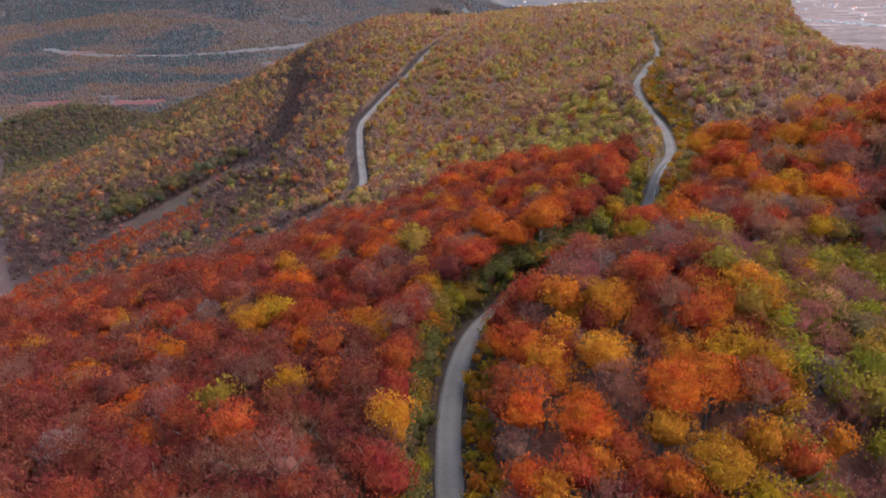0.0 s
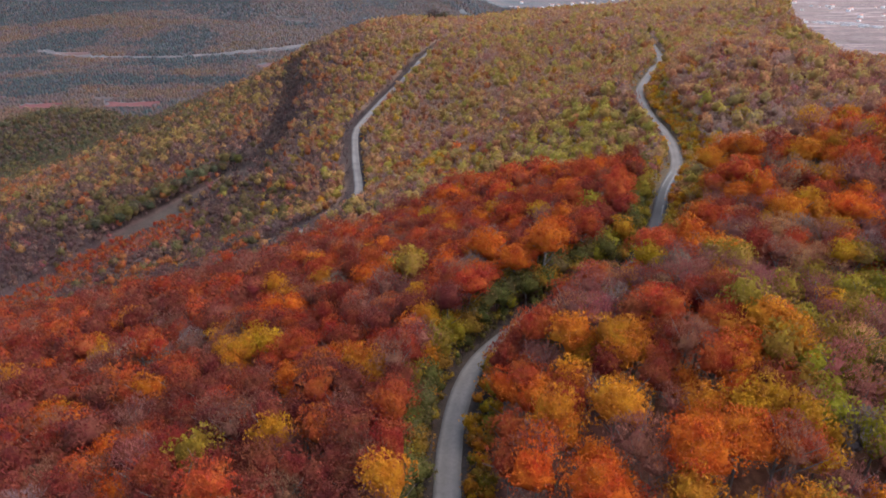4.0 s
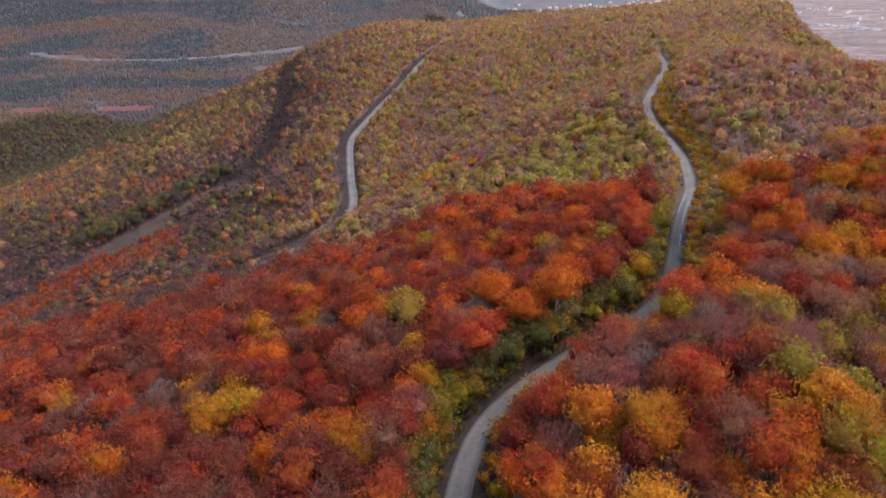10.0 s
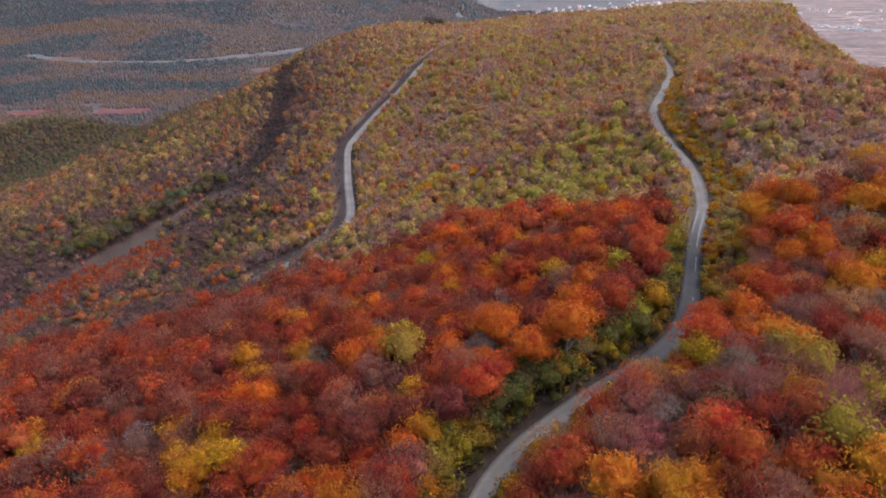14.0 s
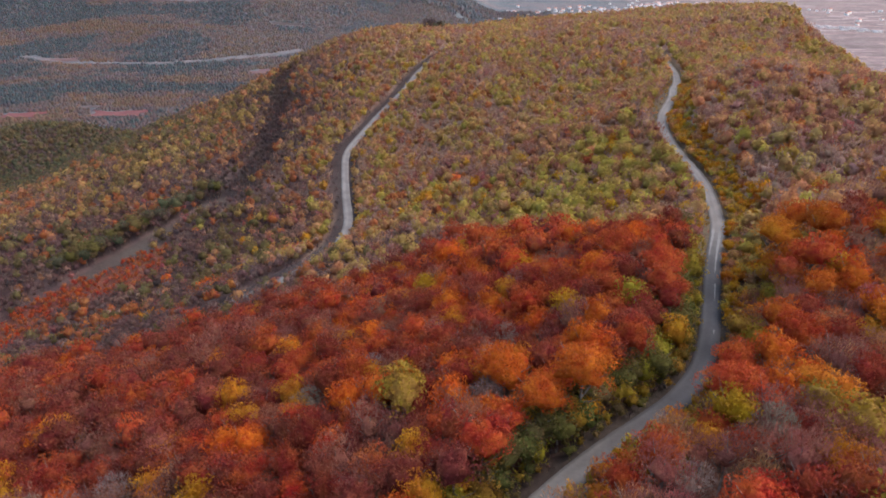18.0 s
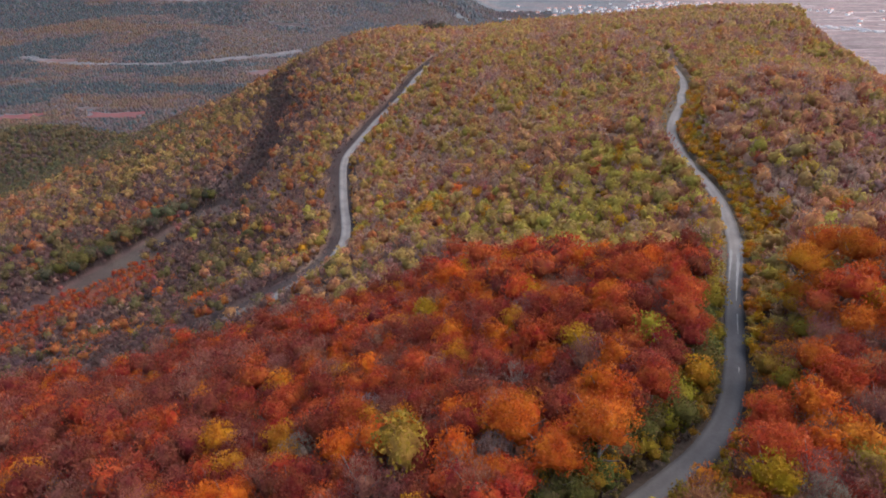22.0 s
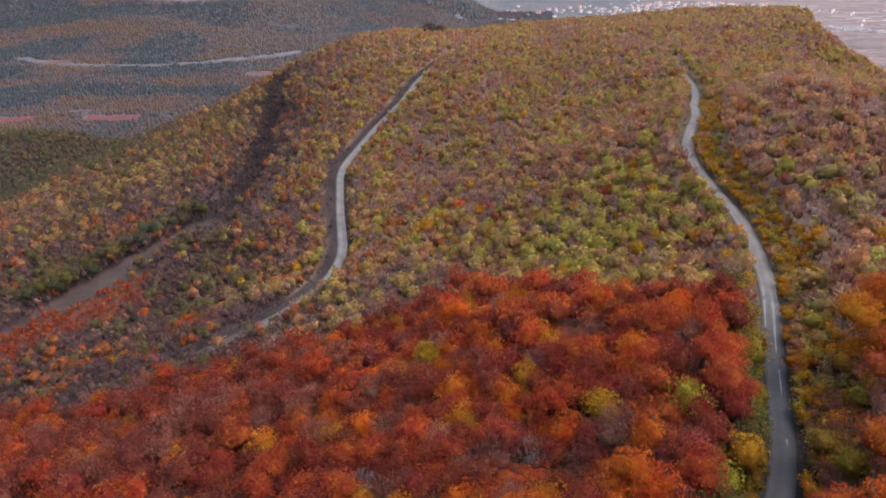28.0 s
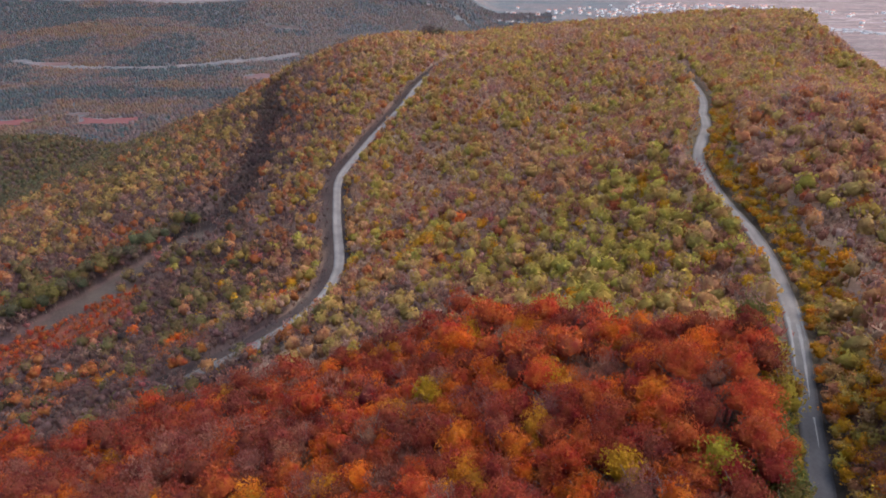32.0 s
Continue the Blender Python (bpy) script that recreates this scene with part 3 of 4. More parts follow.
# trees that stand out by their colour, by plan position
STANDOUT = {
    "amber": [(-52, 140), (-31, 160), (-94, 202), (-45, 121), (-90, 168), (80, 189), (85, 153), (88, 149), (60, 134), (50, 98), (25, 101), (32, 100), (53, 96), (-13, 105), (-107, 141), (-57, 154), (38, 62), (33, 66), (102, 182), (92, 141), (59, 67), (-16, 254), (-70, 258), (2, 180), (83, 270), (-141, 316), (109, 317)],
    "orange": [(-42, 148), (-30, 192), (-20, 112), (-90, 139), (89, 187), (80, 166), (-28, 107), (-74, 105), (8, 64), (18, 68), (64, 149), (81, 188), (51, 204), (46, 221), (14, 186), (5, 192), (-30, 206), (-48, 266), (-32, 255), (-82, 257), (19, 173), (-35, 244), (34, 200), (-117, 334), (-76, 362), (-148, 359), (10, 372)],
    "yellow": [(-39, 124), (-3, 133), (41, 181), (101, 179), (110, 203), (-28, 87), (-41, 132), (57, 82), (50, 80), (8, 246), (-3, 218), (24, 209), (25, 174), (102, 249)],
    "russet": [(-9, 130), (-54, 300)],
    "olive": [(-7, 148), (59, 123), (54, 103), (-39, 83), (52, 88), (59, 132), (93, 132), (48, 66)],
    "rust": [(-30, 120), (-13, 117), (46, 181), (44, 197), (11, 254), (64, 150), (52, 184), (38, 177), (59, 212)],
    "crimson": [(50, 182), (46, 185)],
    "mauve": [(48, 108), (58, 73)],
    "rose": [(63, 113), (141, 341)],
    "green": [(70, 115), (63, 89), (40, 174)],
    "lime": [(-75, 339), (-145, 406), (31, 324), (78, 298), (62, 308), (26, 320), (60, 282), (35, 294), (72, 312)],
    "tan": [(-100, 334), (-11, 398)],
    "plum": [(-12, 905), (-6, 900), (-16, 912), (-2, 908)],
    "ash": [(-147, 361), (-195, 314), (-147, 353), (-146, 341), (60, 80)],
}


def beech_share(x, y, road_side):
    if road_side > 0:
        if x > 50 + 0.18 * (y - 60) and y < 122:
            return (("olive", 0.22), ("green", 0.14), ("yellow", 0.12), ("ash", 0.2), ("mauve", 0.22), ("rust", 0.05), ("crimson", 0.05))
        if 100 < y < 172:
            return (("rust", 0.2), ("orange", 0.07), ("amber", 0.04), ("crimson", 0.15), ("mauve", 0.3), ("brown", 0.1), ("rose", 0.07), ("yellow", 0.03), ("ash", 0.06))
        return (("rust", 0.34), ("orange", 0.24), ("amber", 0.13), ("crimson", 0.07), ("mauve", 0.17), ("yellow", 0.05))
    if x < -35 and y > 140:
        return (("maroon", 0.4), ("crimson", 0.24), ("rust", 0.14), ("orange", 0.05), ("amber", 0.03), ("mauve", 0.14))
    if y > 185:
        return (("maroon", 0.08), ("crimson", 0.25), ("rust", 0.34), ("orange", 0.12), ("amber", 0.04), ("mauve", 0.17))
    if y < 140 and x < 0:
        return (("maroon", 0.46), ("crimson", 0.2), ("rust", 0.1), ("orange", 0.03), ("amber", 0.02), ("mauve", 0.16), ("ash", 0.03))
    return (("maroon", 0.12), ("crimson", 0.34), ("rust", 0.28), ("orange", 0.08), ("amber", 0.03), ("mauve", 0.12), ("ash", 0.03))


def slope_share(x, y):
    # ravine: its shade is painted through near-black tree kinds
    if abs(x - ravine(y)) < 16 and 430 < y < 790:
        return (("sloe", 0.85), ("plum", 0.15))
    if abs(x + 224 - 0.2 * (y - 502)) < 17 and 440 < y < 860:
        return (("moss", 0.3), ("sage", 0.42), ("tan", 0.1), ("plum", 0.18))
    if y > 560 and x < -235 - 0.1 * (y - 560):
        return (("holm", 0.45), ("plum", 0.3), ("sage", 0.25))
    # west side: barer plum woods, darkened further to hold the slope's shade
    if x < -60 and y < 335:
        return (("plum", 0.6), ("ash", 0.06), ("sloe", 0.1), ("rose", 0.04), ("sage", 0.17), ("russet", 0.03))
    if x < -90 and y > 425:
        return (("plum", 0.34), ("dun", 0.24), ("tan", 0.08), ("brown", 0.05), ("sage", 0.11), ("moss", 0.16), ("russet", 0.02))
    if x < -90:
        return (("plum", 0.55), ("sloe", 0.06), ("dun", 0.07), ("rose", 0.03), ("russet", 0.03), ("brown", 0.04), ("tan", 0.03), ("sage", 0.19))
    if x < 0 and y < 332:
        return (("plum", 0.26), ("dun", 0.3), ("rose", 0.1), ("brown", 0.1), ("tan", 0.08), ("moss", 0.16))
    if x > 105 and y < 420:
        return (("dun", 0.28), ("tan", 0.18), ("brown", 0.08), ("rose", 0.06), ("russet", 0.08), ("moss", 0.22), ("mauve", 0.1))
    if y > 380:
        return (("dun", 0.36), ("rose", 0.06), ("brown", 0.08), ("russet", 0.05), ("tan", 0.16), ("yellow", 0.02), ("moss", 0.22), ("lime", 0.06))
    if 0 < x < 100 and y < 345 + 0.3 * x:
        return (("mauve", 0.2), ("dun", 0.14), ("brown", 0.05), ("russet", 0.03), ("moss", 0.26), ("tan", 0.06), ("yellow", 0.08), ("lime", 0.28))
    return (("dun", 0.24), ("mauve", 0.12), ("rose", 0.04), ("tan", 0.2), ("brown", 0.06), ("russet", 0.04), ("moss", 0.2), ("lime", 0.1), ("yellow", 0.02))


def pick(share, u):
    total = sum(w for _, w in share)
    for k, w in share:
        u -= w / total
        if u <= 0:
            return k
    return share[-1][0]


def choose(x, y, shares, seed, clump=0):
    """Kinds for all feet: by the share of their ground, then the trees that stand out."""
    u = np.random.RandomState(seed).uniform(size=len(x))
    if clump:
        b = blotch(x, y, clump, seed)
        rank = np.argsort(np.argsort(b)) / len(b)
        u = np.clip(0.5 + 0.95 * (0.36 * (rank - 0.5) + 0.78 * (u - 0.5)) / 0.62, 0, 0.999)
    kinds = [pick(shares(k), u[k]) for k in range(len(x))]
    for kind, places in STANDOUT.items():
        for px, py in places:
            d = np.hypot(x - px, y - py)
            for k in np.where(d < max(d.min() + 0.01, 3.6 if kind in ("orange", "rust", "amber") else 2.5))[0]:
                if d[k] < 6:
                    kinds[k] = kind
    return np.array(kinds)


def scatter(seed, x0, x1, y0, y1, gap):
    """Uneven rows of tree feet inside the wedge of hillside that opens to the north."""
    r = np.random.RandomState(seed)
    gx, gy = np.meshgrid(np.arange(x0, x1, gap), np.arange(y0, y1, gap * 0.87))
    gx = gx + (np.arange(gx.shape[0]) % 2)[:, None] * gap * 0.5
    x, y = gx.ravel(), gy.ravel()
    x, y = x + r.uniform(-0.38, 0.38, len(x)) * gap, y + r.uniform(-0.38, 0.38, len(y)) * gap
    keep = np.abs(x) < 0.68 * y + 34
    return x[keep], y[keep]


def from_roads(x, y):
    """Signed distance to the east road (positive on its east side) and distance to the west road."""
    d, i = road_near(x, y, ROAD_EAST)
    t = np.gradient(ROAD_EAST, axis=0)
    s = (x - ROAD_EAST[i, 0]) * t[i, 1] - (y - ROAD_EAST[i, 1]) * t[i, 0]
    d2, i2 = road_near(x, y, ROAD_WEST)
    t2 = np.gradient(ROAD_WEST, axis=0)
    s2 = (x - ROAD_WEST[i2, 0]) * t2[i2, 1] - (y - ROAD_WEST[i2, 1]) * t2[i2, 0]
    d = d * np.where((y > 692) & (y < 738), 0.45, np.where(y > 578, 2.6, 1.0))
    d2 = d2 * np.where((y > 652) | (x < -96), 1.9, 1.0)
    return np.where(s > 0, d, -d), np.where(s2 > 0, d2, -d2)


MODELS, COUNT = {}, {}


def plant(kind, stature, x, y, z, size, turn, r):
    """Sets one tree as a thing; past 300 of a name it says no."""
    name = "shrub" if stature == "shrub" else KINDS[kind][2]
    if COUNT.get(name, 0) >= 298:
        return False
    COUNT[name] = COUNT.get(name, 0) + 1
    key = (kind, stature)
    if key not in MODELS:
        MODELS[key] = [None, None, None]
    v = r.randint(3)
    m = pose(x, y, z, 0, 0, turn) @ Matrix.Diagonal((size, size, size * r.uniform(0.9, 1.1), 1))
    if MODELS[key][v]:
        ob = copy_thing(MODELS[key][v], m)
        ob.scale = m.to_scale()
    else:
        ob = MODELS[key][v] = tree_model(kind, stature, 100 + 17 * len(MODELS) + v)
        ob.matrix_basis = m
    k = r.uniform(0.8, 1.2)
    shade = [min(1, c * k * r.uniform(0.88, 1.12)) for c in KINDS[kind][0]]
    for child in ob.children:
        if child.name.startswith("crown"):
            child.color = (*shade, 1)
    return True


class Mass:
    """Trees too many to count, gathered into one mesh."""

    def __init__(self):
        self.v, self.c, self.f, self.n, self.templates = [], [], [], 0, {}

    def template(self, habit, stature, detail, which):
        key = (habit, stature, detail, which)
        if key not in self.templates:
            tall, radius, girth, *_ = STATURES[stature]
            pieces = [crown_points(600 + 7 * which + len(habit), habit, stature, detail)]
            if detail > 0.1:
                pieces.append(tube([(0, 0, -0.06 * tall), (0, 0, tall * 0.6)], [girth, girth * 0.4], 3))
            v, f = joined(pieces)
            self.templates[key] = v, f, len(pieces[0][0])
        return self.templates[key]

    def plant(self, x, y, kinds, stature, detail, size, r, variants=4, even=0.0):
        z = height(x, y)
        turn, sz = r.uniform(0, 6.28, len(x)), size * r.uniform(0.72, 1.35, len(x))
        col = np.array([KINDS[k][0] for k in kinds])
        if even:
            # neighbours of one stand are more alike than their kinds
            stand = np.unique(np.floor(x / 30) * 1000 + np.floor(y / 30), return_inverse=True)[1].ravel()
            mean = np.stack([np.bincount(stand, col[:, c]) for c in range(3)], 1) / np.bincount(stand)[:, None]
            col = col * (1 - even) + mean[stand] * even
        col = col * r.uniform(0.86, 1.14, (len(x), 1)) * r.uniform(0.92, 1.08, (len(x), 3))
        habits = np.array([KINDS[k][1] for k in kinds])
        which = r.randint(variants, size=len(x))
        for h in sorted(set(habits)):
            for w in range(variants):
                q = (habits == h) & (which == w)
                if not q.any():
                    continue
                t, f, leafy = self.template(h, stature, detail, w)
                c, s, k = np.cos(turn[q])[:, None], np.sin(turn[q])[:, None], sz[q][:, None]
                v = np.stack([x[q][:, None] + k * (t[:, 0] * c - t[:, 1] * s), y[q][:, None] + k * (t[:, 0] * s + t[:, 1] * c), z[q][:, None] + k * t[:, 2]], -1)
                tint = np.repeat(col[q][:, None], len(t), axis=1)
                tint[:, leafy:] = (0.14, 0.11, 0.09)
                self.v.append(v.reshape(-1, 3))
                self.c.append(tint.reshape(-1, 3))
                m = int(q.sum())
                self.f.append((f[None] + self.n + np.arange(m)[:, None, None] * len(t)).reshape(-1, 4))
                self.n += m * len(t)

    def build(self, name, label, category):
        v, c, f = np.concatenate(self.v), np.concatenate(self.c), np.concatenate(self.f)
        ob = mesh_object(name, v, f, LEAF_MASS, colours=c, attribute="leaf")
        ob.data.polygons.foreach_set("use_smooth", np.ones(len(f), bool))
        return tagged(ob, label, category, kind="stuff")


# broad old trees that stand over the rest
GRAND = [("rust", 39, 110), ("orange", 17, 139), ("orange", 24, 141), ("orange", 11, 147), ("amber", 26, 84), ("orange", 34, 74), ("orange", 41, 76), ("orange", 21, 71), ("rust", 46, 133), ("rust", 53, 146),
         ("rust", 66, 150), ("amber", 85, 152), ("amber", 80, 189), ("orange", 89, 187), ("amber", 37, 62), ("rust", -30, 120), ("rust", 52, 184), ("rust", 45, 197), ("orange", 51, 205), ("orange", -28, 106),
         ("amber", 102, 181), ("orange", 97, 150)]


def is_mixed(x, y):
    """The low, mixed wood on the brow east of the road."""
    return (x > 50 + 0.18 * (y - 60)) & (y < 130) & (x > 0.55 * y - 14)


def plant_mixed():
    r = np.random.RandomState(27)
    x, y = scatter(12, 44, 150, 44, 132, 4.4)
    east, west = from_roads(x, y)
    bare = np.hypot((x - 60) / 1.6, y - 68) < 2.2
    ok = is_mixed(x, y) & (east > 10) & ~bare
    x, y = x[ok], y[ok]
    kinds = choose(x, y, lambda k: (("mauve", 0.24), ("brown", 0.08), ("rose", 0.07), ("sage", 0.06), ("olive", 0.3), ("yellow", 0.1), ("green", 0.15)), 35, 9)
    z = height(x, y)
    single = np.array([plant(k, "low", a, b, c, r.uniform(0.95, 1.55), r.uniform(0, 360), r) for k, a, b, c in zip(kinds, x, y, z)])
    if (~single).any():
        rest = Mass()
        rest.plant(x[~single], y[~single], kinds[~single], "low", 0.8, 0.85, r)
        rest.build("brow_wood", "low mixed olive, mauve and yellow wood on the brow", "woods")


def plant_beeches():
    r = np.random.RandomState(21)
    x, y = scatter(1, -205, 180, 42, 266, 4.9)
    east, west = from_roads(x, y)
    ok = is_beech(x, y) & ((east > np.where((y > 108) & (y < 172), 11.5, np.where((y > 172) & (y < 232), 13, 8.0))) | (east < -8.0)) & (np.abs(west) > 8)
    x, y, east = x[ok], y[ok], east[ok]
    ok = ~is_mixed(x, y)
    for kind, px, py in GRAND:
        ok &= np.hypot(x - px, y - py) > 5.0
        plant(kind, "grand", px, py, float(height(px, py)[0]), r.uniform(0.9, 1.08), r.uniform(0, 360), r)
    x, y, east = x[ok], y[ok], east[ok]
    kinds = choose(x, y, lambda k: beech_share(x[k], y[k], east[k]), 31)
    z = height(x, y)
    single = np.zeros(len(x), bool)
    for k in np.argsort(np.hypot(x - 10, (y - 110) * 0.7)):
        size = r.uniform(0.88, 1.12)
        single[k] = plant(kinds[k], "tall", x[k], y[k], z[k], size, r.uniform(0, 360), r)
    rest = Mass()
    fine = ~single & (y < 205) & (np.abs(x) < 115)
    for part, detail in ((fine, 0.44), (~single & ~fine, 0.3)):
        rest.plant(x[part], y[part], kinds[part], "tall", detail, 1.0, r)
    # young growth under the edge of the tall wood, where it meets the low wood and the road
    x, y = scatter(15, 40, 150, 118, 150, 4.2)
    east, west = from_roads(x, y)
    edge = (east > 12) & ~is_mixed(x, y) & (x > 50)
    kinds = np.array([pick((("mauve", 0.3), ("brown", 0.2), ("rust", 0.2), ("olive", 0.15), ("rose", 0.15)), u) for u in r.uniform(size=edge.sum())])
    rest.plant(x[edge], y[edge], kinds, "low", 0.7, 1.15, r)
    rest.build("beech_wood", "dense crimson and rust-red beech wood on the ridge", "woods")


def plant_verges():
    """Young trees on the road's western bank, golden shrubs along its eastern edge."""
    r = np.random.RandomState(25)
    rest = Mass()
    x, y = scatter(6, -20, 190, 44, 420, 2.4)
    east, west = from_roads(x, y)
    r2 = np.random.RandomState(26).uniform(size=len(x))
    near = (east > np.where(y > 175, 2.5, 3.0)) & ((y < 205) | (r2 < 0.95)) & (east < np.where(y > 225, 13, np.where(y > 168, 12, 8.0)))
    x1, y1 = x[near], y[near]
    share = (("yellow", 0.42), ("amber", 0.2), ("green", 0.2), ("olive", 0.18))
    scrub = (("lime", 0.16), ("moss", 0.2), ("tan", 0.14), ("yellow", 0.42), ("amber", 0.08))
    kinds = np.array([pick(scrub if b > 165 else share, u) for b, u in zip(y1, r.uniform(size=len(x1)))])
    z1 = height(x1, y1)
    left = np.array([not plant(k, "shrub", a, b, c, r.uniform(0.7, 1.25) if b < 205 else r.uniform(0.7, 1.1), r.uniform(0, 360), r) for k, a, b, c in zip(kinds, x1, y1, z1)])
    if left.any():
        rest.plant(x1[left], y1[left], kinds[left], "shrub", 0.7, 1.0, r)
    x, y = scatter(7, -20, 190, 44, 600, 3.1)
    east, west = from_roads(x, y)
    bank = (east < np.where(y > 195, -7.4, -3.7)) & (east > np.where(y > 225, -10.5, -11.5))
    low = (east < -2.9) & (east > -7.4) & (y > 195)
    rest.plant(x[low], y[low], np.array([pick((("moss", 0.4), ("olive", 0.3), ("tan", 0.2), ("plum", 0.1)), w) for w in r.uniform(size=low.sum())]), "shrub", 0.34, 0.45, r)
    x2, y2 = x[bank], y[bank]
    # bank below the tall wood: dark kinds include the shade there
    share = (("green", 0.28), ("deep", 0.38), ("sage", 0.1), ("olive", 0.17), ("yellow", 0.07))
    upper = (("moss", 0.42), ("lime", 0.2), ("tan", 0.2), ("dun", 0.18))
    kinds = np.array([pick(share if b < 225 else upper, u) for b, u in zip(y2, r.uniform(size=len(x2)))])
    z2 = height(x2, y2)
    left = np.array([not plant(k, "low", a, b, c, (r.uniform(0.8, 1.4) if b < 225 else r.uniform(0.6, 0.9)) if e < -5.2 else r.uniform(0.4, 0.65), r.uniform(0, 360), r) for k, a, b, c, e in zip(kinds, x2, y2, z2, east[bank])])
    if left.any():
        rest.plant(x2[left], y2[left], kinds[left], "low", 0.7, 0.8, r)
    # foot of the bank: shade painted in through dark low growth
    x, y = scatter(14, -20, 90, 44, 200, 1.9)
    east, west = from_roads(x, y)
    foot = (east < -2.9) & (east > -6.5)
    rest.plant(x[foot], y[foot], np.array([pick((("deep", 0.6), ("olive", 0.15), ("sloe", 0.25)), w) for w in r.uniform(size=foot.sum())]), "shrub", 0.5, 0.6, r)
    x, y = scatter(10, 0, 90, 100, 180, 3.8)
    east, west = from_roads(x, y)
    brow = (east > 4.6) & (east < 12.5) & (y > 104) & (y < 176)
    x5, y5 = x[brow], y[brow]
    for kind, px, py in GRAND:
        clear = np.hypot(x5 - px, y5 - py) > 4.0
        x5, y5 = x5[clear], y5[clear]
    kinds = np.array([pick((("mauve", 0.42), ("ash", 0.2), ("amber", 0.14), ("brown", 0.12), ("olive", 0.12)), u) for u in r.uniform(size=len(x5))])
    z5 = height(x5, y5)
    left = np.array([not plant(k, "low", a, b, c, r.uniform(0.85, 1.25), r.uniform(0, 360), r) for k, a, b, c in zip(kinds, x5, y5, z5)])
    if left.any():
        rest.plant(x5[left], y5[left], kinds[left], "low", 0.9, 1.05, r)
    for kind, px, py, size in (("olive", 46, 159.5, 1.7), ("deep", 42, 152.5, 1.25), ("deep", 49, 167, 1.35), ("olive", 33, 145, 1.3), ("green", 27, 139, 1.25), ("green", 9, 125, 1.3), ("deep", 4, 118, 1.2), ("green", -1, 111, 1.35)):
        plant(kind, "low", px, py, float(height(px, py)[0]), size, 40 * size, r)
    x, y = scatter(17, 50, 130, 172, 236, 4.4)
    east, west = from_roads(x, y)
    skirt = (east > 10.5) & (east < 17) & is_beech(x, y - 6)
    kinds = np.array([pick((("amber", 0.25), ("rust", 0.35), ("mauve", 0.25), ("yellow", 0.15)), u) for u in r.uniform(size=skirt.sum())])
    rest.plant(x[skirt], y[skirt], kinds, "low", 0.8, 1.1, r)
    x, y = scatter(8, -120, 40, 290, 700, 2.9)
    east, west = from_roads(x, y)
    strip = (west < -4.2) & (west > -8) | (west > 4.8) & (west < 11) & (np.random.RandomState(41).uniform(size=len(x)) < 0.5)
    x3, y3 = x[strip], y[strip]
    gold, dark = (("yellow", 0.3), ("moss", 0.3), ("tan", 0.25), ("amber", 0.15)), (("sloe", 0.7), ("plum", 0.3))
    kinds = np.array([pick(dark if q > 0 else gold, u) for q, u in zip(west[strip], r.uniform(size=len(x3)))])
    rest.plant(x3, y3, kinds, "shrub", 0.4, 0.6, r)
    x, y = scatter(9, -300, -120, 250, 420, 2.3)
    u, v = strip_place(x, y)
    heath = is_clearing(x, y) & ~is_meadow(x, y) & (u > -10) & (np.sin(v / 1.1) > -0.6)
    x4, y4 = x[heath], y[heath]
    kinds = np.array([pick((("rust", 0.52), ("rose", 0.18), ("plum", 0.05), ("russet", 0.25)), w) for w in r.uniform(size=len(x4))])
    rest.plant(x4, y4, kinds, "shrub", 0.35, 0.85, r)
    # oaks along both edges of the meadow strip
    x, y = scatter(13, -290, -110, 290, 470, 5.6)
    u, v = strip_place(x, y)
    upper, lower = (v > -17) & (v < -7.5) & (u > -58) & (u < 44), (v > 6.5) & (v < 12) & (u > -50) & (u < 4)
    rest.plant(x[upper], y[upper], np.array([pick((("holm", 0.35), ("deep", 0.25), ("sage", 0.4)), w) for w in r.uniform(size=upper.sum())]), "low", 0.6, 1.45, r)
    rest.plant(x[lower], y[lower], np.array([pick((("moss", 0.4), ("green", 0.3), ("sage", 0.3)), w) for w in r.uniform(size=lower.sum())]), "low", 0.42, 0.8, r)
    rest.build("scrub", "low golden, olive and russet scrub beside roads and meadow", "shrubs")


HEDGE = [(111, 682), (125, 701), (141, 735), (156, 762)]


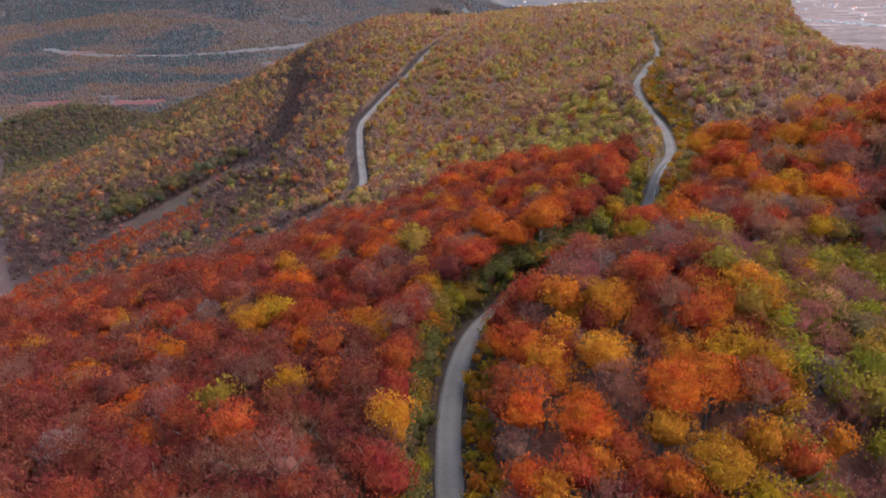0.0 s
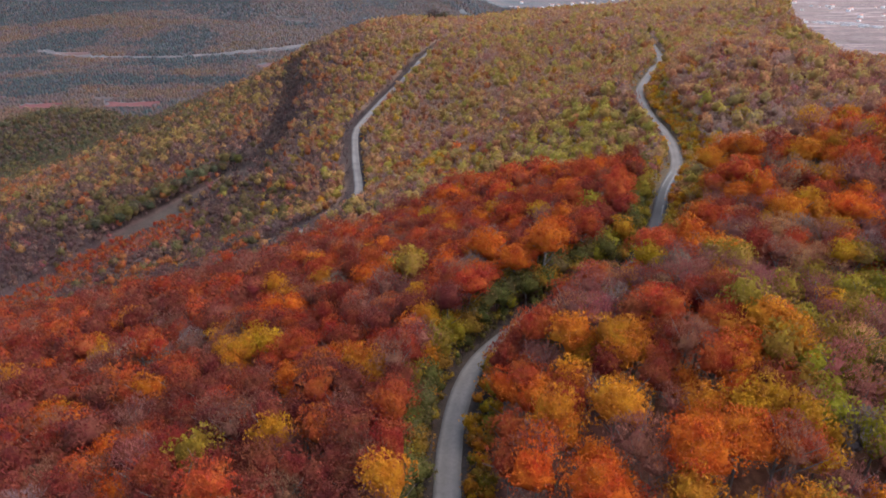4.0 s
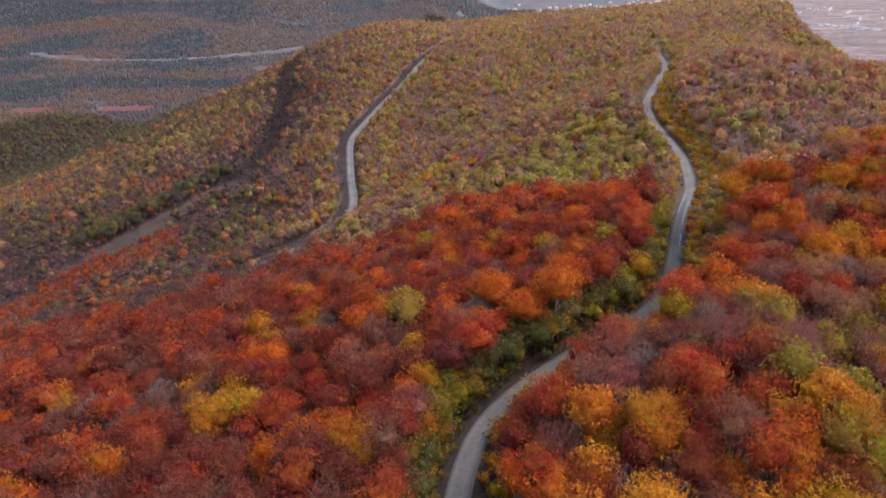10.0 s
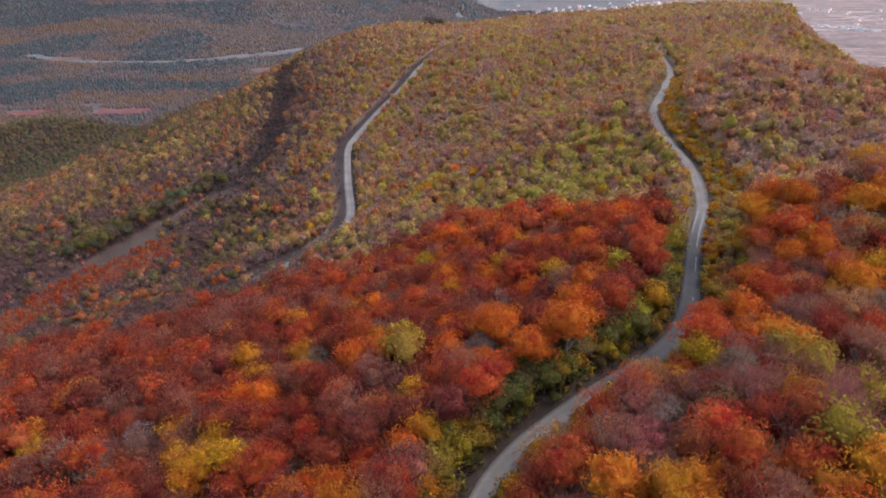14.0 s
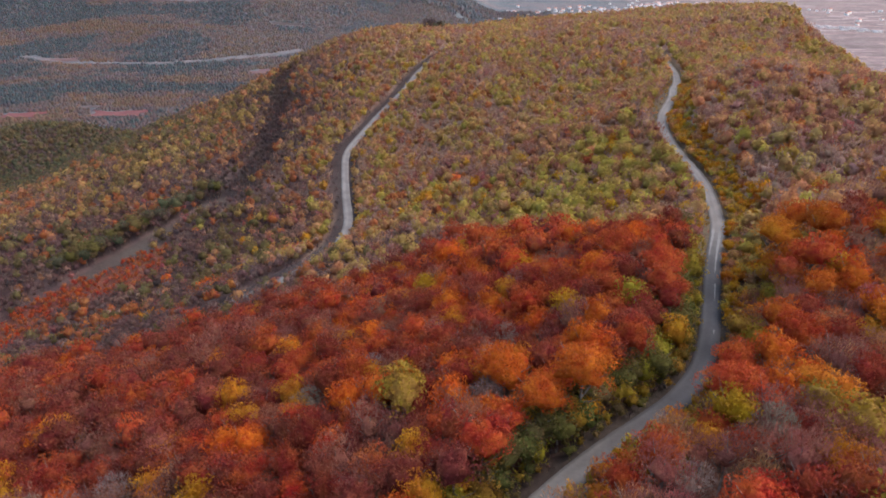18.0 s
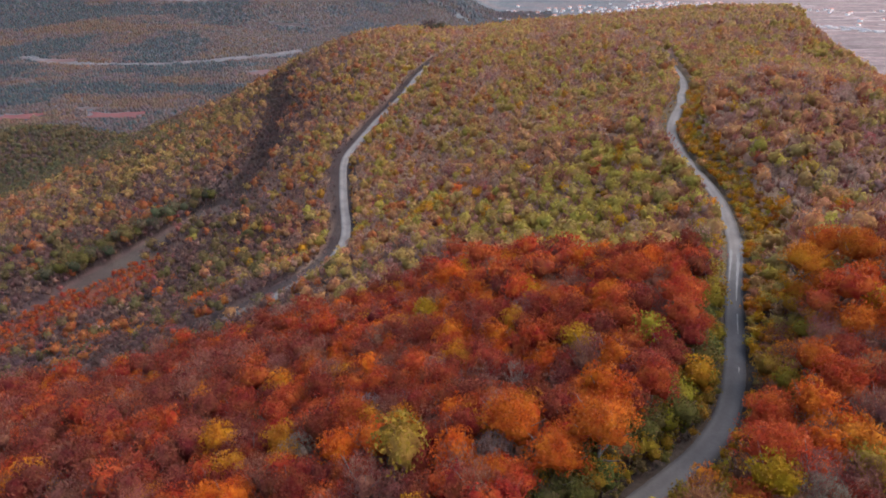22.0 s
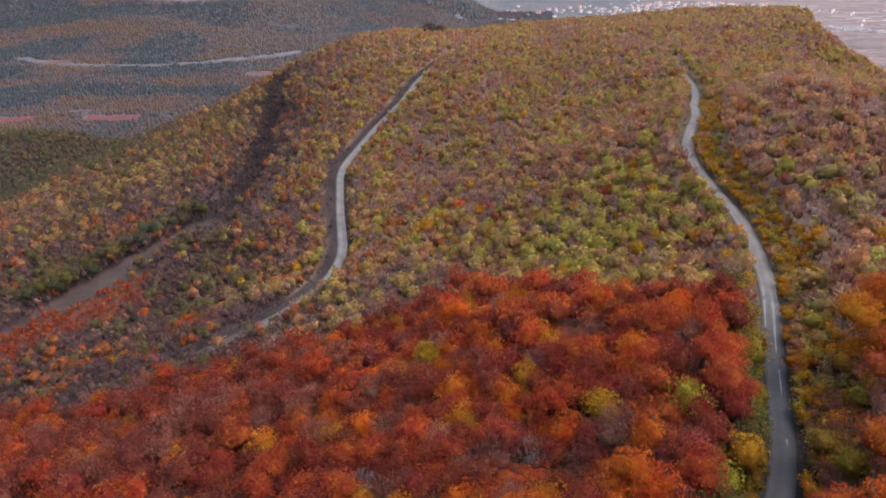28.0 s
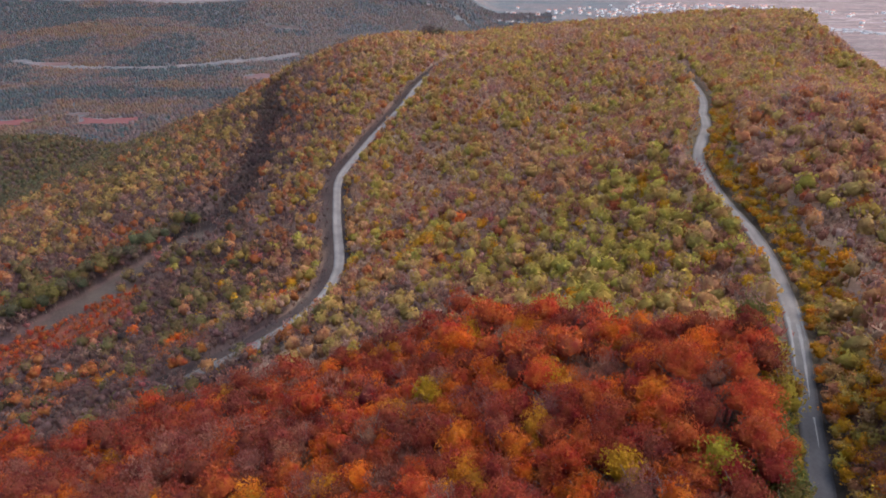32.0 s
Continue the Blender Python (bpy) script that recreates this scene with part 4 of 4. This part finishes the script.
def plant_slopes():
    r = np.random.RandomState(22)
    mass = Mass()
    x, y = scatter(2, -340, 300, 60, 420, 4.3)
    east, west = from_roads(x, y)
    ok = ((east > np.where(y > 225, 12, 7)) | (east < -6.0)) & ((west > 10.0) | (west < -6.5)) & ~is_beech(x, y) & ~is_clearing(x, y) & ~is_mixed(x, y)
    x, y = x[ok], y[ok]
    blur = r.normal(size=len(x)) * 16
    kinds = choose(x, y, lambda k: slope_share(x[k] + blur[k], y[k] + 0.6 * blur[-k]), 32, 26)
    z = height(x, y)
    single = np.zeros(len(x), bool)
    for k in np.argsort(y + 0.4 * np.abs(x - 20)):
        if y[k] < 345 and -150 < x[k] < 190:
            single[k] = plant(kinds[k], "sapling", x[k], y[k], z[k], r.uniform(0.85, 1.25), r.uniform(0, 360), r)
    rest = ~single
    mass.plant(x[rest], y[rest], kinds[rest], "sapling", 0.36, 1.14, r, 6, 0.1)
    for number, x0, x1, y0, y1, gap, detail, size in ((3, -520, 345, 418, 680, 4.8, 0.2, 1.14), (4, -600, 560, 680, 1040, 6.0, 0.09, 1.36)):
        x, y = scatter(number, x0, x1, y0, y1, gap)
        east, west = from_roads(x, y)
        ok = (np.abs(east) > 4.7) & ((west > 9.5) | (west < -6.5)) & ~is_clearing(x, y) & ((y < 860) | (x > -300 + (y - 860))) & (np.hypot(x + 122, y - 876) > 13)
        x, y = x[ok], y[ok]
        blur = r.normal(size=len(x)) * 18
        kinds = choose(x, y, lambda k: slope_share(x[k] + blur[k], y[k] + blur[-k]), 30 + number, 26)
        # the ravine's shadow line, drawn with near-black trees
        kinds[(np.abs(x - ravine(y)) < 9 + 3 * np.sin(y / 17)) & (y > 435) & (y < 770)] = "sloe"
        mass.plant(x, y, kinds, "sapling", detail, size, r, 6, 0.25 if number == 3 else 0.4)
    # a dark clump on the crest and a hedge along a track beside it
    for line, gap, size in (([(-14, 896), (-4, 900), (6, 904), (-12, 908), (0, 912)], 4.0, 2.1), (HEDGE, 5.0, 1.0)):
        hx, hy = spline(line, gap).T
        mass.plant(hx, hy, np.where(r.uniform(size=len(hx)) < 0.7, "sloe", "holm"), "low", 0.3, size, r)
    mass.build("ridge_woods", "mixed brown, olive and russet autumn woods on the slopes", "woods")


def plant_valley():
    r = np.random.RandomState(23)
    mass = Mass()
    x, y = scatter(5, -2100, 420, 1060, 2900, 12.5)
    n, m = blotch(x, y * 1.8, 190, 8), blotch(x, y * 1.8, 170, 9)
    d, _ = road_near(x, y, ROAD_VALLEY)
    open_land = np.zeros(len(x), bool)
    for fx, fy, fw, fd, _ in FIELDS:
        open_land |= (np.abs(x - fx) < fw / 2) & (np.abs(y - fy) < fd / 2 + 3)
    ok = (m > 0.1) & (d > 24) & ~open_land & ((height(x, y) > -300) | (x < 0.12 * y))
    x, y, n = x[ok], y[ok], n[ok]
    q = n + r.uniform(-0.09, 0.09, len(x)) - 0.12
    # fir woods of the valley: middle and half width, half depth; then a belt of turning broadleaves above them
    for fx, fy, fw, fd in ((-1500, 2650, 420, 260), (-860, 2130, 230, 110), (-1250, 2130, 160, 150), (-1130, 1760, 150, 120), (-760, 1590, 330, 55), (-980, 1470, 170, 60), (-560, 1900, 140, 35)):
        q = q + 0.34 * ease(1.3 - ((x - fx) / fw) ** 2 - ((y - fy) / fd) ** 2)
    for fx, fy, fw, fd in ((-1180, 2370, 230, 60), (-640, 2250, 150, 120)):
        q = q - 0.3 * ease(1.3 - ((x - fx) / fw) ** 2 - ((y - fy) / fd) ** 2)
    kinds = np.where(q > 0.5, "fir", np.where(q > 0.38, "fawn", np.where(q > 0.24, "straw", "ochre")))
    # far end of the valley: haze painted by swapping in paler kinds
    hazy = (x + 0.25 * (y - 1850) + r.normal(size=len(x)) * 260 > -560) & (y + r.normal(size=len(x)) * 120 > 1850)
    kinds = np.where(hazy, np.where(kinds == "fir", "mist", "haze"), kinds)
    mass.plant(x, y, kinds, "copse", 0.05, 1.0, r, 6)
    x, y = scatter(16, -500, 700, 2900, 3900, 21.0)
    ok = (x < 0.17 * y) & (blotch(x, y, 150, 10) > 0.25)
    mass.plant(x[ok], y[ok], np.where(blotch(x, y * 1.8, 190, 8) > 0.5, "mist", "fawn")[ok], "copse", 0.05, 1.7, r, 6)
    mass.build("valley_woods", "distant blue-green and fawn woods across the valley, haze in their colour", "woods")


# fields in the valley: middle, width, depth, colour
FIELDS = [(-850, 1345, 90, 50, (0.105, 0.038, 0.036)), (-655, 1350, 130, 55, (0.105, 0.04, 0.038)), (-430, 1800, 150, 70, (0.095, 0.052, 0.05)),
          (-640, 2420, 130, 20, (0.06, 0.045, 0.042)), (-560, 2560, 120, 22, (0.06, 0.044, 0.041)), (-1090, 1960, 90, 50, (0.095, 0.054, 0.05)), (-745, 1410, 70, 20, (0.085, 0.058, 0.054))]


def build_fields():
    """Tilled and fallow fields, draped over the valley floor with ragged borders."""
    r = np.random.RandomState(29)
    for cx, cy, w, d, colour in FIELDS:
        u, v = [a.ravel() for a in np.meshgrid(np.linspace(-0.5, 0.5, 17), np.linspace(-0.5, 0.5, 9))]
        x = cx + u * w * (1 + 0.25 * np.sin(v * 5 + cx)) + 0.35 * d * v
        y = cy + v * d * (1 + 0.3 * np.sin(u * 7 + cy)) + 6 * np.sin(u * 6)
        i = (np.arange(8)[:, None] * 17 + np.arange(16)[None]).ravel()
        ob = mesh_object("field", np.stack([x, y, height(x, y) + 1.6], 1), np.stack([i, i + 1, i + 18, i + 17], 1), plain_material("tilled_soil", colour, 0.95, 0.05))
        tagged(ob, "reddish tilled field between woods in the valley", "field", kind="structure")


build_fields()
plant_mixed()
plant_verges()
plant_beeches()
plant_slopes()
plant_valley()


# ---------------------------------------------------------------- town, house and rocks
PLASTER = plain_material("pale_plaster", (0.62, 0.58, 0.55), 0.8, 0.3)
TILE = plain_material("clay_tiles", (0.42, 0.20, 0.15), 0.85, 0.6)
SHEET = plain_material("pale_sheet_roof", (0.27, 0.235, 0.225), 0.7, 0.1)
GLASS = plain_material("dark_window", (0.05, 0.055, 0.06), 0.15, 0.5)
STONE = plain_material("limestone", (0.36, 0.32, 0.29), 0.9, 0.4)


def box(x0, x1, y0, y1, z0, z1):
    v = np.array([(x, y, z) for z in (z0, z1) for y in (y0, y1) for x in (x0, x1)], float)
    return v, np.array([(0, 2, 3, 1), (4, 5, 7, 6), (0, 1, 5, 4), (2, 6, 7, 3), (0, 4, 6, 2), (1, 3, 7, 5)])


def gable(w, d, z0, z1, over):
    """A pitched roof with thickness and eaves, the ridge along x."""
    a, b = w / 2 + over, d / 2 + over
    t = 0.35
    v = np.array([(s * a, q * b, z0 - 0.2) for s in (-1, 1) for q in (-1, 1)] + [(s * a, 0, z1) for s in (-1, 1)]
                 + [(s * a, q * b, z0 - 0.2 + t) for s in (-1, 1) for q in (-1, 1)] + [(s * a, 0, z1 + t) for s in (-1, 1)], float)
    f = np.array([(0, 2, 5, 4), (1, 4, 5, 3), (6, 10, 11, 8), (7, 9, 11, 10), (0, 6, 8, 2), (1, 3, 9, 7), (0, 4, 10, 6), (4, 1, 7, 10), (2, 8, 11, 5), (5, 11, 9, 3)])
    return v, f


def house_model(w, d, tall, roof, label, windows, storeys=2):
    root = tagged(new("house"), label, "house", group="houses of the far town")
    mesh_object("wall", *box(-w / 2, w / 2, -d / 2, d / 2, -2, tall), PLASTER, root)
    mesh_object("roof", *gable(w, d, tall, tall + d * 0.3, 0.5), roof, root)
    for k in range(windows):
        for s in range(storeys):
            cx, cz = -w / 2 + w * (k + 0.5) / windows, tall * (s + 0.5) / storeys
            mesh_object("window", *box(cx - 0.6, cx + 0.6, -d / 2 - 0.05, -d / 2 + 0.1, cz - 0.8, cz + 0.8), GLASS, root)
    return root


def build_town():
    r = np.random.RandomState(40)
    models = [house_model(13, 10, 6.5, TILE, "pale plastered town house with a clay-tiled roof", 0), house_model(17, 11, 9, TILE, "three-storey plastered house with a tiled roof", 0),
              house_model(15, 12, 6, SHEET, "white house with a pale metal roof", 0)]
    halls = [house_model(70, 26, 7, SHEET, "long pale industrial hall with a sheet-metal roof", 0), house_model(110, 34, 8, SHEET, "very long white hall with a metal roof", 0)]
    for h in halls:
        h["group"], h["category"] = "industrial halls on the plain", "hall"
        h.name = "hall"
    used = set()

    def put(ob, x, y, turn, size):
        z = float(height(x, y)[0])
        m = pose(x, y, z, 0, 0, turn) @ Matrix.Diagonal((size, size, size, 1))
        if ob in used:
            c = copy_thing(ob, m)
            c.scale = (size, size, size)
        else:
            used.add(ob)
            ob.matrix_basis = m

    # centre, spread and number of the town's quarters
    for cx, cy, sx, sy, n in ((560, 3900, 110, 130, 12), (640, 3440, 60, 30, 5), (900, 3950, 130, 150, 20), (1180, 4120, 160, 130, 34), (1480, 4330, 190, 120, 44), (1900, 4400, 260, 130, 50),
                              (2500, 3850, 330, 330, 30)):
        for _ in range(n):
            x, y = cx + r.normal() * sx, cy + r.normal() * sy
            if x * x + y * y < 4800 ** 2:
                put(models[r.randint(3)], x, y, r.uniform(-30, 30), r.uniform(0.85, 1.3))
    for k in range(60):
        f = r.uniform()
        put(halls[0] if k else halls[1], 1850 + 420 * f + r.normal() * 30, 3370 - 390 * f + r.normal() * 40, -40 + r.uniform(-14, 14), r.uniform(0.25, 0.5))
    for f in np.linspace(0, 1, 6):
        put(halls[0], 330 + 300 * f, 3560 - 130 * f, -20, 0.7)


def build_ridge_house():
    x, y = -124, 884
    root = house_model(12, 9, 6, SHEET, "small white house at the far end of the ridge", 3)
    root["group"] = "house on the ridge"
    root.matrix_basis = pose(x, y, float(height(x, y)[0]) + 1.2, 0, 0, 20)


def build_rocks():
    r = np.random.RandomState(44)

    def rock(x, y, size, label):
        bm = bmesh.new()
        bmesh.ops.create_icosphere(bm, subdivisions=3, radius=size)
        for v in bm.verts:
            n = v.co.normalized()
            v.co *= 0.8 + 0.5 * noise.noise(n * 1.7 + Vector((x, y, 0)))
            v.co.z *= 0.8
        me = bpy.data.meshes.new("rock")
        bm.to_mesh(me)
        bm.free()
        me.materials.append(STONE)
        ob = tagged(new("rock", me), label, "rock")
        ob.matrix_basis = pose(x, y, float(height(x, y)[0]) + 0.1 * size, 0, 0, r.uniform(0, 360))

    for k in range(9):
        rock(470 + r.uniform(-12, 22), 880 + r.uniform(-30, 30), r.uniform(3, 6), "grey limestone crag on the edge of the ridge")
    rock(58, 70, 0.5, "small white boulder among shrubs")


build_town()
build_ridge_house()
build_rocks()
